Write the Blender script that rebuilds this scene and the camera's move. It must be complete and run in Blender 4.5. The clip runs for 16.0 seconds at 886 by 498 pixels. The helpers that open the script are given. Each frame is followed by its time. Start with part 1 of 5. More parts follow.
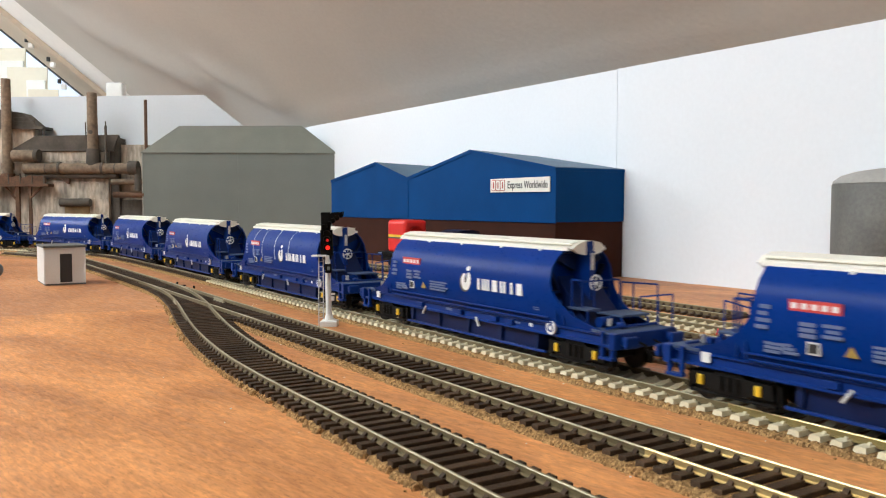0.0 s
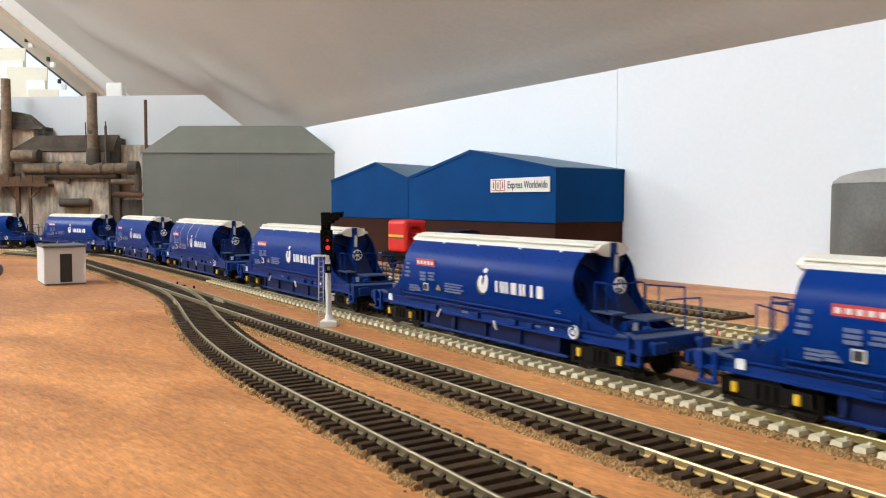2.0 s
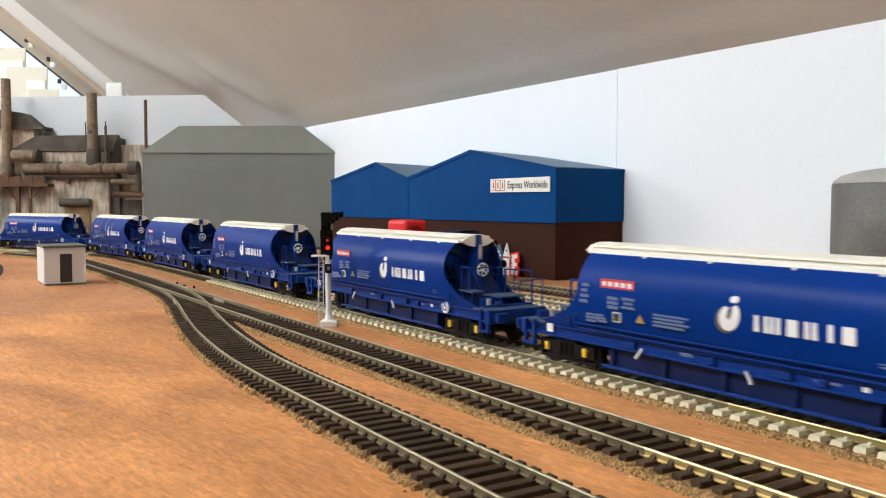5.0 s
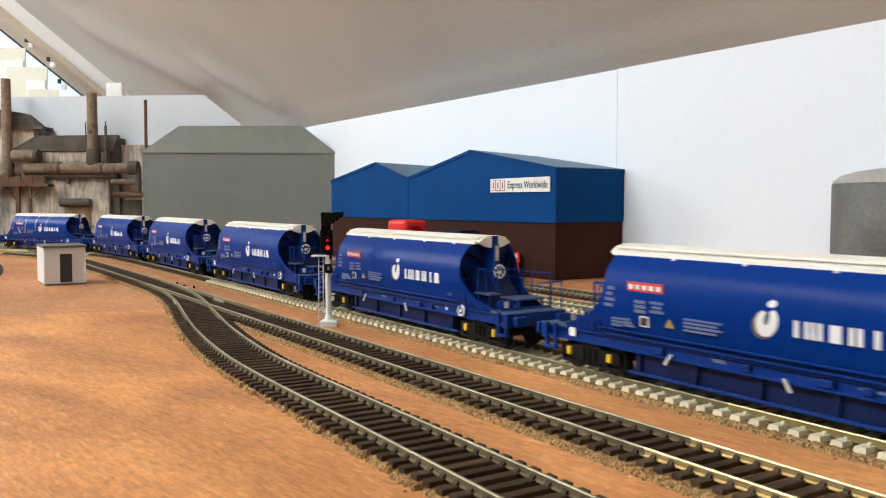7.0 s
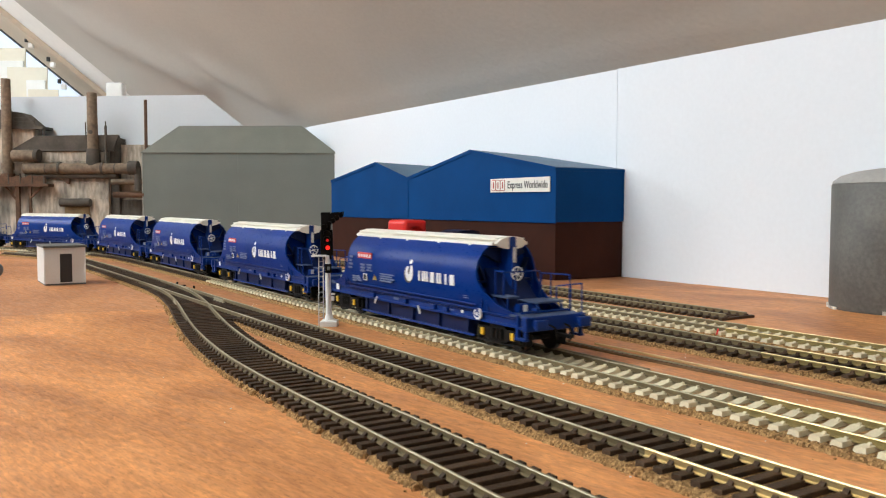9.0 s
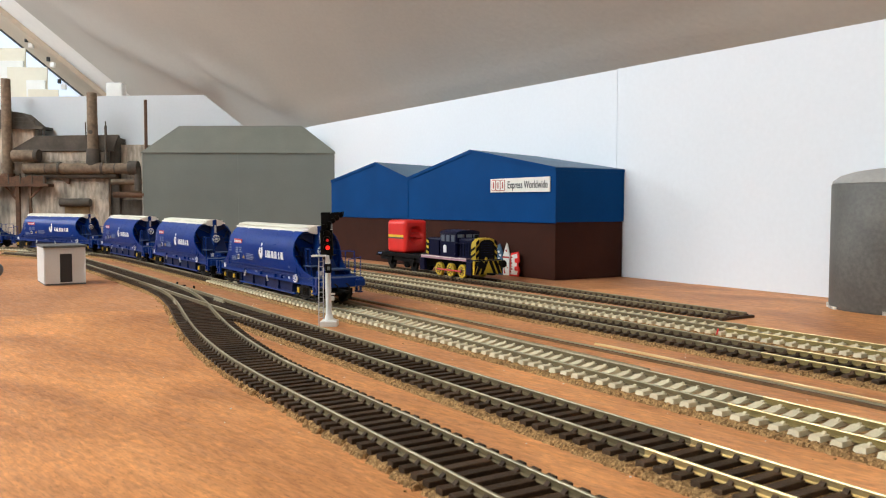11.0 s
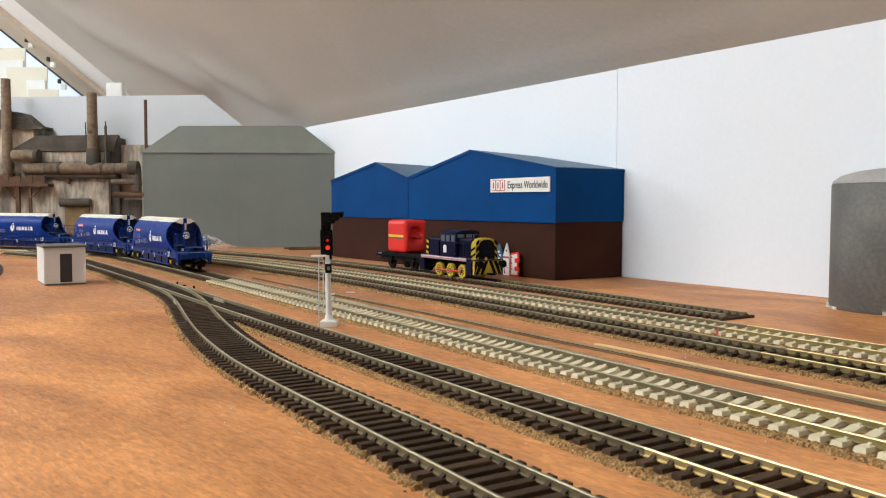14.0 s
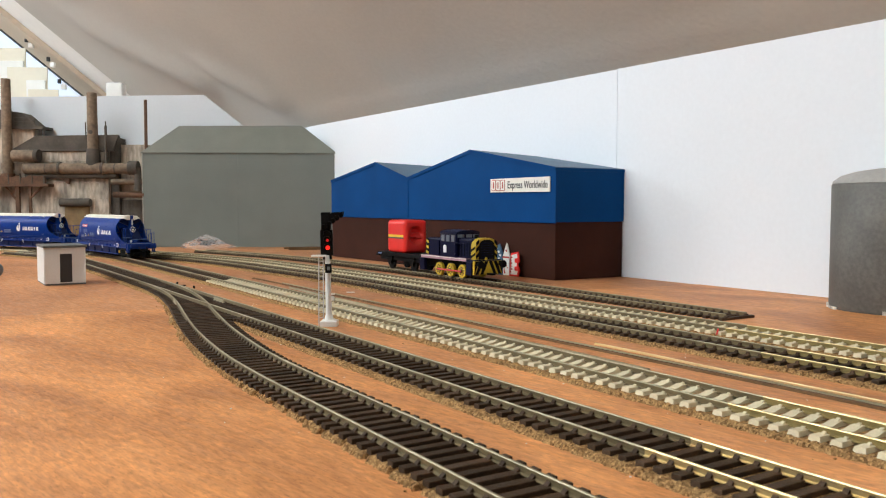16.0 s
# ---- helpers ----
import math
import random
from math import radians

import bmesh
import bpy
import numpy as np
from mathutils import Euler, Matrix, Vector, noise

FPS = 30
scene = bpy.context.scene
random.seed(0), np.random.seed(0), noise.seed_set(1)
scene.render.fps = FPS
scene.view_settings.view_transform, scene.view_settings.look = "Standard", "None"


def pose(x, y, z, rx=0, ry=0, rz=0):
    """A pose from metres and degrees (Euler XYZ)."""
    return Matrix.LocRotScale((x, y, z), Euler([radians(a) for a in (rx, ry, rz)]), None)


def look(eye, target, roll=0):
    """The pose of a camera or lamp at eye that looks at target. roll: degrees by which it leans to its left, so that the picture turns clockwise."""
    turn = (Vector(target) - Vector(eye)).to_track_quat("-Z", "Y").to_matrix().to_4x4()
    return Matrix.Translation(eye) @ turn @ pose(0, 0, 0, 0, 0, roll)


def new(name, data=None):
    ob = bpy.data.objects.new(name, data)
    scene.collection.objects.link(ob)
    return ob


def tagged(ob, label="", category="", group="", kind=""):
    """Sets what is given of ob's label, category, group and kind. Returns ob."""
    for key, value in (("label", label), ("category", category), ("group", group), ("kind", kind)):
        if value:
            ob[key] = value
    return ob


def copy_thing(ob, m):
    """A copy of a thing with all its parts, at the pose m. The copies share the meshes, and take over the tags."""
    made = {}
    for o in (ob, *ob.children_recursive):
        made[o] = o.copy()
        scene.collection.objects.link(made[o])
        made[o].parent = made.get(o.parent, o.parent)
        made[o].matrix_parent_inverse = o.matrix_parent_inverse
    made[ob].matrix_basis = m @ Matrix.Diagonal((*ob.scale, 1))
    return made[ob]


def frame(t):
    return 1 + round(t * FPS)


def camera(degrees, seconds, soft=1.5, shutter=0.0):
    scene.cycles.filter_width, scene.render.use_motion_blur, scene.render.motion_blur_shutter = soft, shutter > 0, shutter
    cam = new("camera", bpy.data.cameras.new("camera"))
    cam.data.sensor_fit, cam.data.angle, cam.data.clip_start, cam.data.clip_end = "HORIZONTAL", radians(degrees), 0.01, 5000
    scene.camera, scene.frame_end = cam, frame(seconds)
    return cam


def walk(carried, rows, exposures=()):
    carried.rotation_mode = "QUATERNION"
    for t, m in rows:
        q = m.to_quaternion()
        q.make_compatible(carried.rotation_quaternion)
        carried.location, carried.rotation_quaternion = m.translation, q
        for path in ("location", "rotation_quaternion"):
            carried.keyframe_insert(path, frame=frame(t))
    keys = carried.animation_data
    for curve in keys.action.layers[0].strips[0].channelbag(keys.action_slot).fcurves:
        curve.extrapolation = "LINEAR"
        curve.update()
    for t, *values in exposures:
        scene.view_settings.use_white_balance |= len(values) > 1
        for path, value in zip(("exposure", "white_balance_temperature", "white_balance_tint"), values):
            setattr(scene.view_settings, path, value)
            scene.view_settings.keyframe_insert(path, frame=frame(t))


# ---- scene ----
cam = camera(55.79, 16.0, soft=1.1, shutter=0.5)
EYE = pose(0, 0, 0.0677, 86.859, 0.0, 0.0) @ pose(0, 0, 0, 0, 0, 0.093)
cam.data.dof.use_dof, cam.data.dof.focus_distance, cam.data.dof.aperture_fstop = True, 0.62, 80.0
walk(cam, [(0.0, EYE), (16.0, EYE)], exposures=[(0.0, 0.06), (7.5, 0.05), (9.5, -0.03), (16.0, -0.05)])

# ---- light: daylight from a roof window above and behind, and an added fill at the far end ----
world = bpy.data.worlds.new("sky")
scene.world = world
world.use_nodes = True
wn = world.node_tree.nodes
sky = wn.new("ShaderNodeTexSky")
sky.sky_type, sky.sun_disc = "NISHITA", False
sky.sun_elevation, sky.sun_rotation = radians(40), radians(-70)
world.node_tree.links.new(sky.outputs[0], wn["Background"].inputs[0])
wn["Background"].inputs[1].default_value = 0.12

TH, D0 = 0.57317, 0.22575          # direction and offset of the main track
DR = Vector((math.sin(TH), -math.cos(TH), 0))
NN = Vector((math.cos(TH), math.sin(TH), 0))
RT = 0.0050                        # top of the rails above the board


def at(s, l, z=0.0):
    """A place from the distance along the main track, the distance across it and the height."""
    return DR * s + NN * (D0 + l) + Vector((0, 0, z))


def area(name, place, target, w, h, power, colour):
    la = bpy.data.lights.new(name, "AREA")
    la.shape, la.size, la.size_y, la.energy, la.color = "RECTANGLE", w, h, power, colour
    ob = new(name, la)
    ob.matrix_world = look(place, target)
    return ob


area("skylight_lamp", at(-0.75, -1.05, 1.25), at(-0.55, 0.0, 0.0), 1.3, 0.8, 73.0, (0.88, 0.965, 1.0))
area("rear_skylight_lamp", at(0.75, -0.75, 1.3), at(-0.2, 0.1, 0.0), 1.0, 0.7, 26.0, (0.83, 0.94, 1.0))

# fill lamp added to brighten the white lining; no window stands here
area("west_window_lamp", at(-2.7, -1.45, 0.95), at(-2.15, 0.15, 0.40), 0.9, 0.8, 30.0, (0.92, 0.97, 1.0))


# ---- materials ----
def mat(name, colour, rough=0.6, metal=0.0, grain=400.0, vary=0.12, coarse=25.0, blot=0.15, bump=0.1, stretch=(1, 1, 1), spec=0.5, per=0.0, tint=None, turn=0.0):
    m = bpy.data.materials.new(name)
    m.use_nodes = True
    n, k = m.node_tree.nodes, m.node_tree.links
    b = n["Principled BSDF"]
    b.inputs["Metallic"].default_value = metal
    b.inputs["Specular IOR Level"].default_value = spec
    tc, mp = n.new("ShaderNodeTexCoord"), n.new("ShaderNodeMapping")
    mp.inputs["Scale"].default_value = stretch
    way = n.new("ShaderNodeMapping")
    way.inputs["Rotation"].default_value = (0, 0, turn)
    k.new(tc.outputs["Object"], way.inputs[0])
    k.new(way.outputs[0], mp.inputs[0])
    fine, big = n.new("ShaderNodeTexNoise"), n.new("ShaderNodeTexNoise")
    for node, sc, det in ((fine, grain, 5.0), (big, coarse, 3.0)):
        node.inputs["Scale"].default_value, node.inputs["Detail"].default_value = sc, det
        k.new((way if turn and node == big else mp).outputs[0], node.inputs["Vector"])

    def ramp(src, lo, hi):
        r = n.new("ShaderNodeMapRange")
        r.inputs[1].default_value, r.inputs[2].default_value = 0.3, 0.7
        r.inputs[3].default_value, r.inputs[4].default_value = lo, hi
        k.new(src, r.inputs[0])
        return r.outputs[0]

    def times(a, b2):
        q = n.new("ShaderNodeMath")
        q.operation = "MULTIPLY"
        k.new(a, q.inputs[0])
        k.new(b2, q.inputs[1])
        return q.outputs[0]

    v = times(ramp(fine.outputs[0], 1 - vary, 1 + vary), ramp(big.outputs[0], 1 - blot, 1 + blot))
    if per:
        oi = n.new("ShaderNodeObjectInfo")
        r = n.new("ShaderNodeMapRange")
        r.inputs[3].default_value, r.inputs[4].default_value = 1 - per, 1 + per
        k.new(oi.outputs["Random"], r.inputs[0])
        v = times(v, r.outputs[0])
    mx = n.new("ShaderNodeMix")
    mx.data_type = "RGBA"
    mx.inputs[6].default_value, mx.inputs[7].default_value = (*colour, 1), (*(tint or colour), 1)
    k.new(big.outputs[0], mx.inputs[0])
    sc = n.new("ShaderNodeVectorMath")
    sc.operation = "SCALE"
    k.new(mx.outputs[2], sc.inputs[0])
    k.new(v, sc.inputs[3])
    k.new(sc.outputs[0], b.inputs["Base Color"])
    k.new(ramp(fine.outputs[0], max(0.02, rough - 0.08), min(1, rough + 0.08)), b.inputs["Roughness"])
    if bump:
        bp = n.new("ShaderNodeBump")
        bp.inputs["Strength"].default_value, bp.inputs["Distance"].default_value = bump, 0.0006
        k.new(fine.outputs[0], bp.inputs["Height"])
        k.new(bp.outputs[0], b.inputs["Normal"])
    return m


def glow(name, colour, power):
    m = bpy.data.materials.new(name)
    m.use_nodes = True
    b = m.node_tree.nodes["Principled BSDF"]
    b.inputs["Base Color"].default_value = (*colour, 1)
    b.inputs["Emission Color"].default_value, b.inputs["Emission Strength"].default_value = (*colour, 1), power
    return m


def plywood(name, dark, light, turn=0.84):
    """Sliced veneer: long fine streaks along the grain, short pores, and broad duller and paler patches."""
    m = bpy.data.materials.new(name)
    m.use_nodes = True
    n, k = m.node_tree.nodes, m.node_tree.links
    b = n["Principled BSDF"]
    b.inputs["Specular IOR Level"].default_value = 0.22
    tc, way = n.new("ShaderNodeTexCoord"), n.new("ShaderNodeMapping")
    way.inputs["Rotation"].default_value = (0, 0, turn)
    k.new(tc.outputs["Object"], way.inputs[0])

    def cloud(stretch, scale, detail, lo, hi, a, z, warp=0.0):
        mp, t, r = n.new("ShaderNodeMapping"), n.new("ShaderNodeTexNoise"), n.new("ShaderNodeMapRange")
        mp.inputs["Scale"].default_value = stretch
        t.inputs["Scale"].default_value, t.inputs["Detail"].default_value, t.inputs["Distortion"].default_value = scale, detail, warp
        r.inputs[1].default_value, r.inputs[2].default_value, r.inputs[3].default_value, r.inputs[4].default_value = lo, hi, a, z
        k.new(way.outputs[0], mp.inputs[0])
        k.new(mp.outputs[0], t.inputs["Vector"])
        k.new(t.outputs[0], r.inputs[0])
        return r.outputs[0]

    def join(a, c, how):
        q = n.new("ShaderNodeMath")
        q.operation = how
        k.new(a, q.inputs[0])
        k.new(c, q.inputs[1])
        return q.outputs[0]

    streak = cloud((0.17, 1, 1), 760, 6.0, 0.30, 0.70, 0.0, 0.42, 1.0)
    broad = cloud((0.55, 1, 1), 15, 6.0, 0.33, 0.67, 0.0, 0.58, 1.0)
    pores = cloud((0.25, 1, 1), 1700, 3.0, 0.56, 0.72, 1.0, 0.66)
    fleck = cloud((0.45, 1, 1), 420, 5.0, 0.28, 0.72, 0.84, 1.16, 0.8)
    mx = n.new("ShaderNodeMix")
    mx.data_type = "RGBA"
    mx.inputs[6].default_value, mx.inputs[7].default_value = (*dark, 1), (*light, 1)
    k.new(join(streak, broad, "ADD"), mx.inputs[0])
    sc = n.new("ShaderNodeVectorMath")
    sc.operation = "SCALE"
    k.new(mx.outputs[2], sc.inputs[0])
    k.new(join(pores, fleck, "MULTIPLY"), sc.inputs[3])
    k.new(sc.outputs[0], b.inputs["Base Color"])
    k.new(cloud((0.2, 1, 1), 300, 3.0, 0.3, 0.7, 0.42, 0.58), b.inputs["Roughness"])
    bp = n.new("ShaderNodeBump")
    bp.inputs["Strength"].default_value, bp.inputs["Distance"].default_value = 0.25, 0.0004
    k.new(streak, bp.inputs["Height"])
    k.new(bp.outputs[0], b.inputs["Normal"])
    return m


def granules(name, dark, light, size):
    """Pressed cork: grains of many browns with dark gaps between them."""
    m = bpy.data.materials.new(name)
    m.use_nodes = True
    n, k = m.node_tree.nodes, m.node_tree.links
    b = n["Principled BSDF"]
    b.inputs["Roughness"].default_value, b.inputs["Specular IOR Level"].default_value = 0.95, 0.08
    tc, v, w = n.new("ShaderNodeTexCoord"), n.new("ShaderNodeTexVoronoi"), n.new("ShaderNodeTexVoronoi")
    w.feature = "DISTANCE_TO_EDGE"
    for node in (v, w):
        node.inputs["Scale"].default_value = 1 / size
        k.new(tc.outputs["Object"], node.inputs["Vector"])
    bw, mx, gap, sc, bp = n.new("ShaderNodeRGBToBW"), n.new("ShaderNodeMix"), n.new("ShaderNodeMapRange"), n.new("ShaderNodeVectorMath"), n.new("ShaderNodeBump")
    k.new(v.outputs["Color"], bw.inputs[0])
    mx.data_type = "RGBA"
    mx.inputs[6].default_value, mx.inputs[7].default_value = (*dark, 1), (*light, 1)
    k.new(bw.outputs[0], mx.inputs[0])
    gap.inputs[1].default_value, gap.inputs[2].default_value, gap.inputs[3].default_value, gap.inputs[4].default_value = 0.0, 0.10, 0.62, 1.0
    k.new(w.outputs["Distance"], gap.inputs[0])
    sc.operation = "SCALE"
    k.new(mx.outputs[2], sc.inputs[0])
    k.new(gap.outputs[0], sc.inputs[3])
    k.new(sc.outputs[0], b.inputs["Base Color"])
    bp.inputs["Strength"].default_value, bp.inputs["Distance"].default_value = 0.9, 0.0005
    k.new(gap.outputs[0], bp.inputs["Height"])
    k.new(bp.outputs[0], b.inputs["Normal"])
    return m


PLY = plywood("plywood", (0.31, 0.116, 0.043), (0.87, 0.392, 0.144))
PLY2 = plywood("plywood_redder", (0.31, 0.130, 0.058), (0.66, 0.298, 0.124))
CORK = granules("cork", (0.090, 0.043, 0.016), (0.66, 0.40, 0.175), 0.00062)
SLEEPER = mat("sleeper_brown", (0.052, 0.031, 0.018), 0.6, 0, 1500, 0.3, 90, 0.25, 0.3, per=0.32, spec=0.14)
CONCRETE = mat("sleeper_concrete", (0.62, 0.545, 0.375), 0.7, 0, 1500, 0.08, 90, 0.1, 0.2, per=0.08)
RAIL = mat("rail_nickel", (0.36, 0.32, 0.22), 0.58, 1.0, 900, 0.06, 60, 0.18, 0)
GILTSIDE = mat("rail_side_brass", (0.24, 0.18, 0.065), 0.5, 0.3, 900, 0.1, 60, 0.15, 0.1)
RAILSIDE = mat("rail_side_tarnish", (0.130, 0.096, 0.046), 0.6, 0.0, 900, 0.12, 60, 0.2, 0.1, spec=0.3)
BRASS = mat("rail_brass", (0.72, 0.57, 0.30), 0.46, 1.0, 900, 0.03, 60, 0.08, 0)
DARKSTRIP = mat("dark_strip", (0.15, 0.085, 0.042), 0.65, 0, 700, 0.2, 60, 0.2, 0.1, spec=0.06)
WALL = mat("wall_white", (0.77, 0.81, 0.86), 0.75, 0, 260, 0.015, 5, 0.02, 0.03)
BOARD = mat("board_white", (0.66, 0.70, 0.74), 0.7, 0, 260, 0.015, 6, 0.03, 0.03)
# white plaster, greyed so that the slope's shade is part of its colour
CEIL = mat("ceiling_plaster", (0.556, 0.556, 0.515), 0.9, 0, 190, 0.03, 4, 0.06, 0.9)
ROOM = mat("room_paint", (0.72, 0.66, 0.60), 0.9, 0, 60, 0.03, 4, 0.04, 0.05)
GREY = mat("card_grey_green", (0.170, 0.185, 0.165), 0.7, 0, 500, 0.05, 20, 0.06, 0.08)
CARD = mat("card_edge", (0.42, 0.41, 0.37), 0.8, 0, 500, 0.05, 20, 0.06, 0.05)
GREYROOF = mat("card_roof_grey", (0.182, 0.187, 0.158), 0.6, 0, 500, 0.06, 22, 0.08, 0.08)
TBLUE = mat("cladding_blue", (0.001, 0.049, 0.182), 0.6, 0, 600, 0.06, 25, 0.08, 0.06, spec=0.07)
TROOF = mat("roof_blue_grey", (0.05, 0.12, 0.20), 0.5, 0, 600, 0.08, 25, 0.1, 0.08)
TBROWN = mat("brickwork_brown", (0.042, 0.0135, 0.008), 0.75, 0, 800, 0.12, 30, 0.18, 0.2, spec=0.12)
SIGNW = mat("sign_white", (0.78, 0.76, 0.70), 0.5, 0, 300, 0.03, 20, 0.04, 0)
INK = mat("ink_black", (0.02, 0.02, 0.02), 0.5, 0, 300, 0.05, 20, 0.05, 0)
INKRED = mat("ink_red", (0.42, 0.05, 0.04), 0.5, 0, 300, 0.05, 20, 0.05, 0)
TANKM = mat("tank_concrete", (0.124, 0.122, 0.112), 0.6, 0, 420, 0.2, 30, 0.24, 0.2)
TANKTOP = mat("tank_lid", (0.36, 0.35, 0.33), 0.7, 0, 500, 0.10, 28, 0.15, 0.1)
TANKBASE = mat("chipped_plaster", (0.62, 0.60, 0.55), 0.9, 0, 300, 0.5, 80, 0.35, 0.8)
WBLUE = mat("wagon_blue", (0.0010, 0.0285, 0.195), 0.33, 0, 900, 0.05, 40, 0.08, 0.03, spec=0.07)
WDARK = mat("wagon_blue_frame", (0.0010, 0.0265, 0.178), 0.42, 0, 900, 0.06, 50, 0.1, 0.05, spec=0.22)
WWHITE = mat("wagon_roof_white", (0.84, 0.82, 0.74), 0.45, 0, 900, 0.03, 50, 0.04, 0.03)
WLOGO = mat("lettering_white", (0.78, 0.78, 0.78), 0.5, 0, 900, 0.02, 50, 0.03, 0)
WGREY = mat("emblem_grey", (0.58, 0.59, 0.58), 0.45, 0, 900, 0.05, 300, 0.25, 0)
WGREYD = mat("stripe_grey", (0.10, 0.09, 0.08), 0.6, 0, 900, 0.1, 60, 0.1, 0)
WFAINT = mat("lettering_faint", (0.11, 0.15, 0.28), 0.5, 0, 900, 0.05, 50, 0.05, 0)
# wagon blue darkened: shade under the frame and in the ends put into the colour
WCHUTE = mat("wagon_blue_shaded", (0.003, 0.012, 0.062), 0.5, 0, 900, 0.1, 50, 0.15, 0.05, spec=0.2)
WALK = mat("walkway_grey", (0.040, 0.068, 0.145), 0.7, 0, 1200, 0.2, 80, 0.15, 0.3)
WRED = mat("panel_red", (0.55, 0.05, 0.045), 0.5, 0, 900, 0.03, 50, 0.03, 0)
YELLOW = mat("yellow_paint", (0.75, 0.48, 0.02), 0.5, 0, 900, 0.05, 50, 0.06, 0.05)
# the engine's yellow, dimmed in colour for the shadow it stands in
LOCOYELLOW = mat("warning_yellow_shaded", (0.50, 0.35, 0.025), 0.5, 0, 900, 0.08, 50, 0.1, 0.05, spec=0.25)
OCHRE = mat("ochre_mark", (0.34, 0.22, 0.05), 0.5, 0, 900, 0.05, 50, 0.06, 0)
BOGIE = mat("bogie_black", (0.007, 0.0065, 0.006), 0.6, 0, 900, 0.2, 60, 0.2, 0.2, spec=0.12)
# wheel steel darkened to carry the shadow beneath the wagon
WHEELD = mat("wheel_shaded", (0.03, 0.028, 0.026), 0.5, 0.3, 900, 0.15, 60, 0.15, 0.05, spec=0.25)
STEEL = mat("wheel_steel", (0.30, 0.28, 0.26), 0.35, 1.0, 900, 0.15, 60, 0.15, 0.05)
LOCO = mat("loco_navy", (0.004, 0.005, 0.024), 0.38, 0, 900, 0.08, 60, 0.1, 0.05, spec=0.10)
BLACK = mat("black_plastic", (0.0035, 0.0035, 0.0035), 0.5, 0, 900, 0.15, 60, 0.1, 0.1, spec=0.09)
REDC = mat("red_plastic", (0.72, 0.022, 0.016), 0.38, 0, 900, 0.03, 60, 0.05, 0.03)
PINK = mat("running_plate_pink", (0.42, 0.24, 0.30), 0.5, 0, 900, 0.05, 60, 0.08, 0.03)
SIGNAL = mat("signal_white", (0.74, 0.74, 0.72), 0.5, 0, 900, 0.04, 60, 0.05, 0.05)
LADDER = mat("ladder_grey", (0.42, 0.41, 0.40), 0.5, 0, 900, 0.06, 60, 0.08, 0.05)
HUT = mat("hut_white", (0.66, 0.65, 0.62), 0.6, 0, 900, 0.04, 50, 0.05, 0.05)
HUTROOF = mat("hut_roof", (0.10, 0.10, 0.095), 0.7, 0, 900, 0.1, 60, 0.1, 0.1)
DOORDARK = mat("door_black", (0.022, 0.020, 0.020), 0.6, 0, 900, 0.1, 60, 0.1, 0.05)
FACT = mat("weathered_cladding", (0.68, 0.61, 0.51), 0.85, 0, 170, 0.42, 42, 0.6, 0.1, (1, 1, 0.3), tint=(0.17, 0.125, 0.09), spec=0.2)
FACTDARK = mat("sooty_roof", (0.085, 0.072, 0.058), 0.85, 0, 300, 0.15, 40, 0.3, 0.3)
PIPE = mat("rusty_pipe", (0.33, 0.235, 0.155), 0.75, 0, 200, 0.3, 45, 0.5, 0.2, tint=(0.075, 0.060, 0.043))
RUST = mat("rust", (0.21, 0.105, 0.055), 0.85, 0, 400, 0.3, 60, 0.45, 0.3, tint=(0.045, 0.028, 0.020))
SHUTTER = mat("shutter_ochre", (0.25, 0.17, 0.08), 0.7, 0, 400, 0.1, 60, 0.2, 0.1)
WOODB = mat("beam_paint", (0.62, 0.52, 0.40), 0.8, 0, 90, 0.05, 9, 0.06, 0.1)
REVEAL = mat("reveal_white", (0.93, 0.94, 0.91), 0.8, 0, 90, 0.02, 9, 0.03, 0.05)
CREAM = mat("cream_paper", (0.86, 0.83, 0.70), 0.8, 0, 90, 0.02, 9, 0.03, 0)
BALL = mat("grey_blue_plastic", (0.13, 0.16, 0.19), 0.4, 0, 300, 0.05, 50, 0.1, 0)
CABGLASS = mat("cab_glass", (0.11, 0.13, 0.16), 0.12, 0, 300, 0.05, 50, 0.1, 0)
REDLIGHT = glow("signal_red", (1.0, 0.018, 0.010), 1.5)
REDDIM = glow("signal_red_dim", (0.45, 0.006, 0.005), 0.6)
SKYGLOW = glow("daylight_pane", (0.72, 0.84, 1.0), 0.62)
GLASS = bpy.data.materials.new("clear_film")
GLASS.use_nodes = True
_g = GLASS.node_tree.nodes["Principled BSDF"]
_g.inputs["Transmission Weight"].default_value, _g.inputs["Roughness"].default_value, _g.inputs["IOR"].default_value = 0.80, 0.22, 1.2


# ---- building helpers ----
def thing(name, label, category, m=None, group="", kind=""):
    ob = new(name)
    ob.empty_display_size = 0.01
    ob.matrix_world = m or Matrix()
    return tagged(ob, label, category, group, kind)


def mesh_of(bm, name, material, smooth=False):
    me = bpy.data.meshes.new(name)
    bmesh.ops.recalc_face_normals(bm, faces=bm.faces)
    bm.to_mesh(me)
    bm.free()
    me.materials.append(material)
    if smooth:
        me.shade_smooth()
        me.set_sharp_from_angle(angle=radians(38))
    return me


def part(name, bm, material, parent=None, label="", smooth=False, m=None):
    me = bm if isinstance(bm, bpy.types.Mesh) else mesh_of(bm, name, material, smooth)
    ob = new(name, me)
    if parent:
        ob.parent = parent
    if m is not None:
        ob.matrix_local = m
    if label:
        ob["label"] = label
    return ob


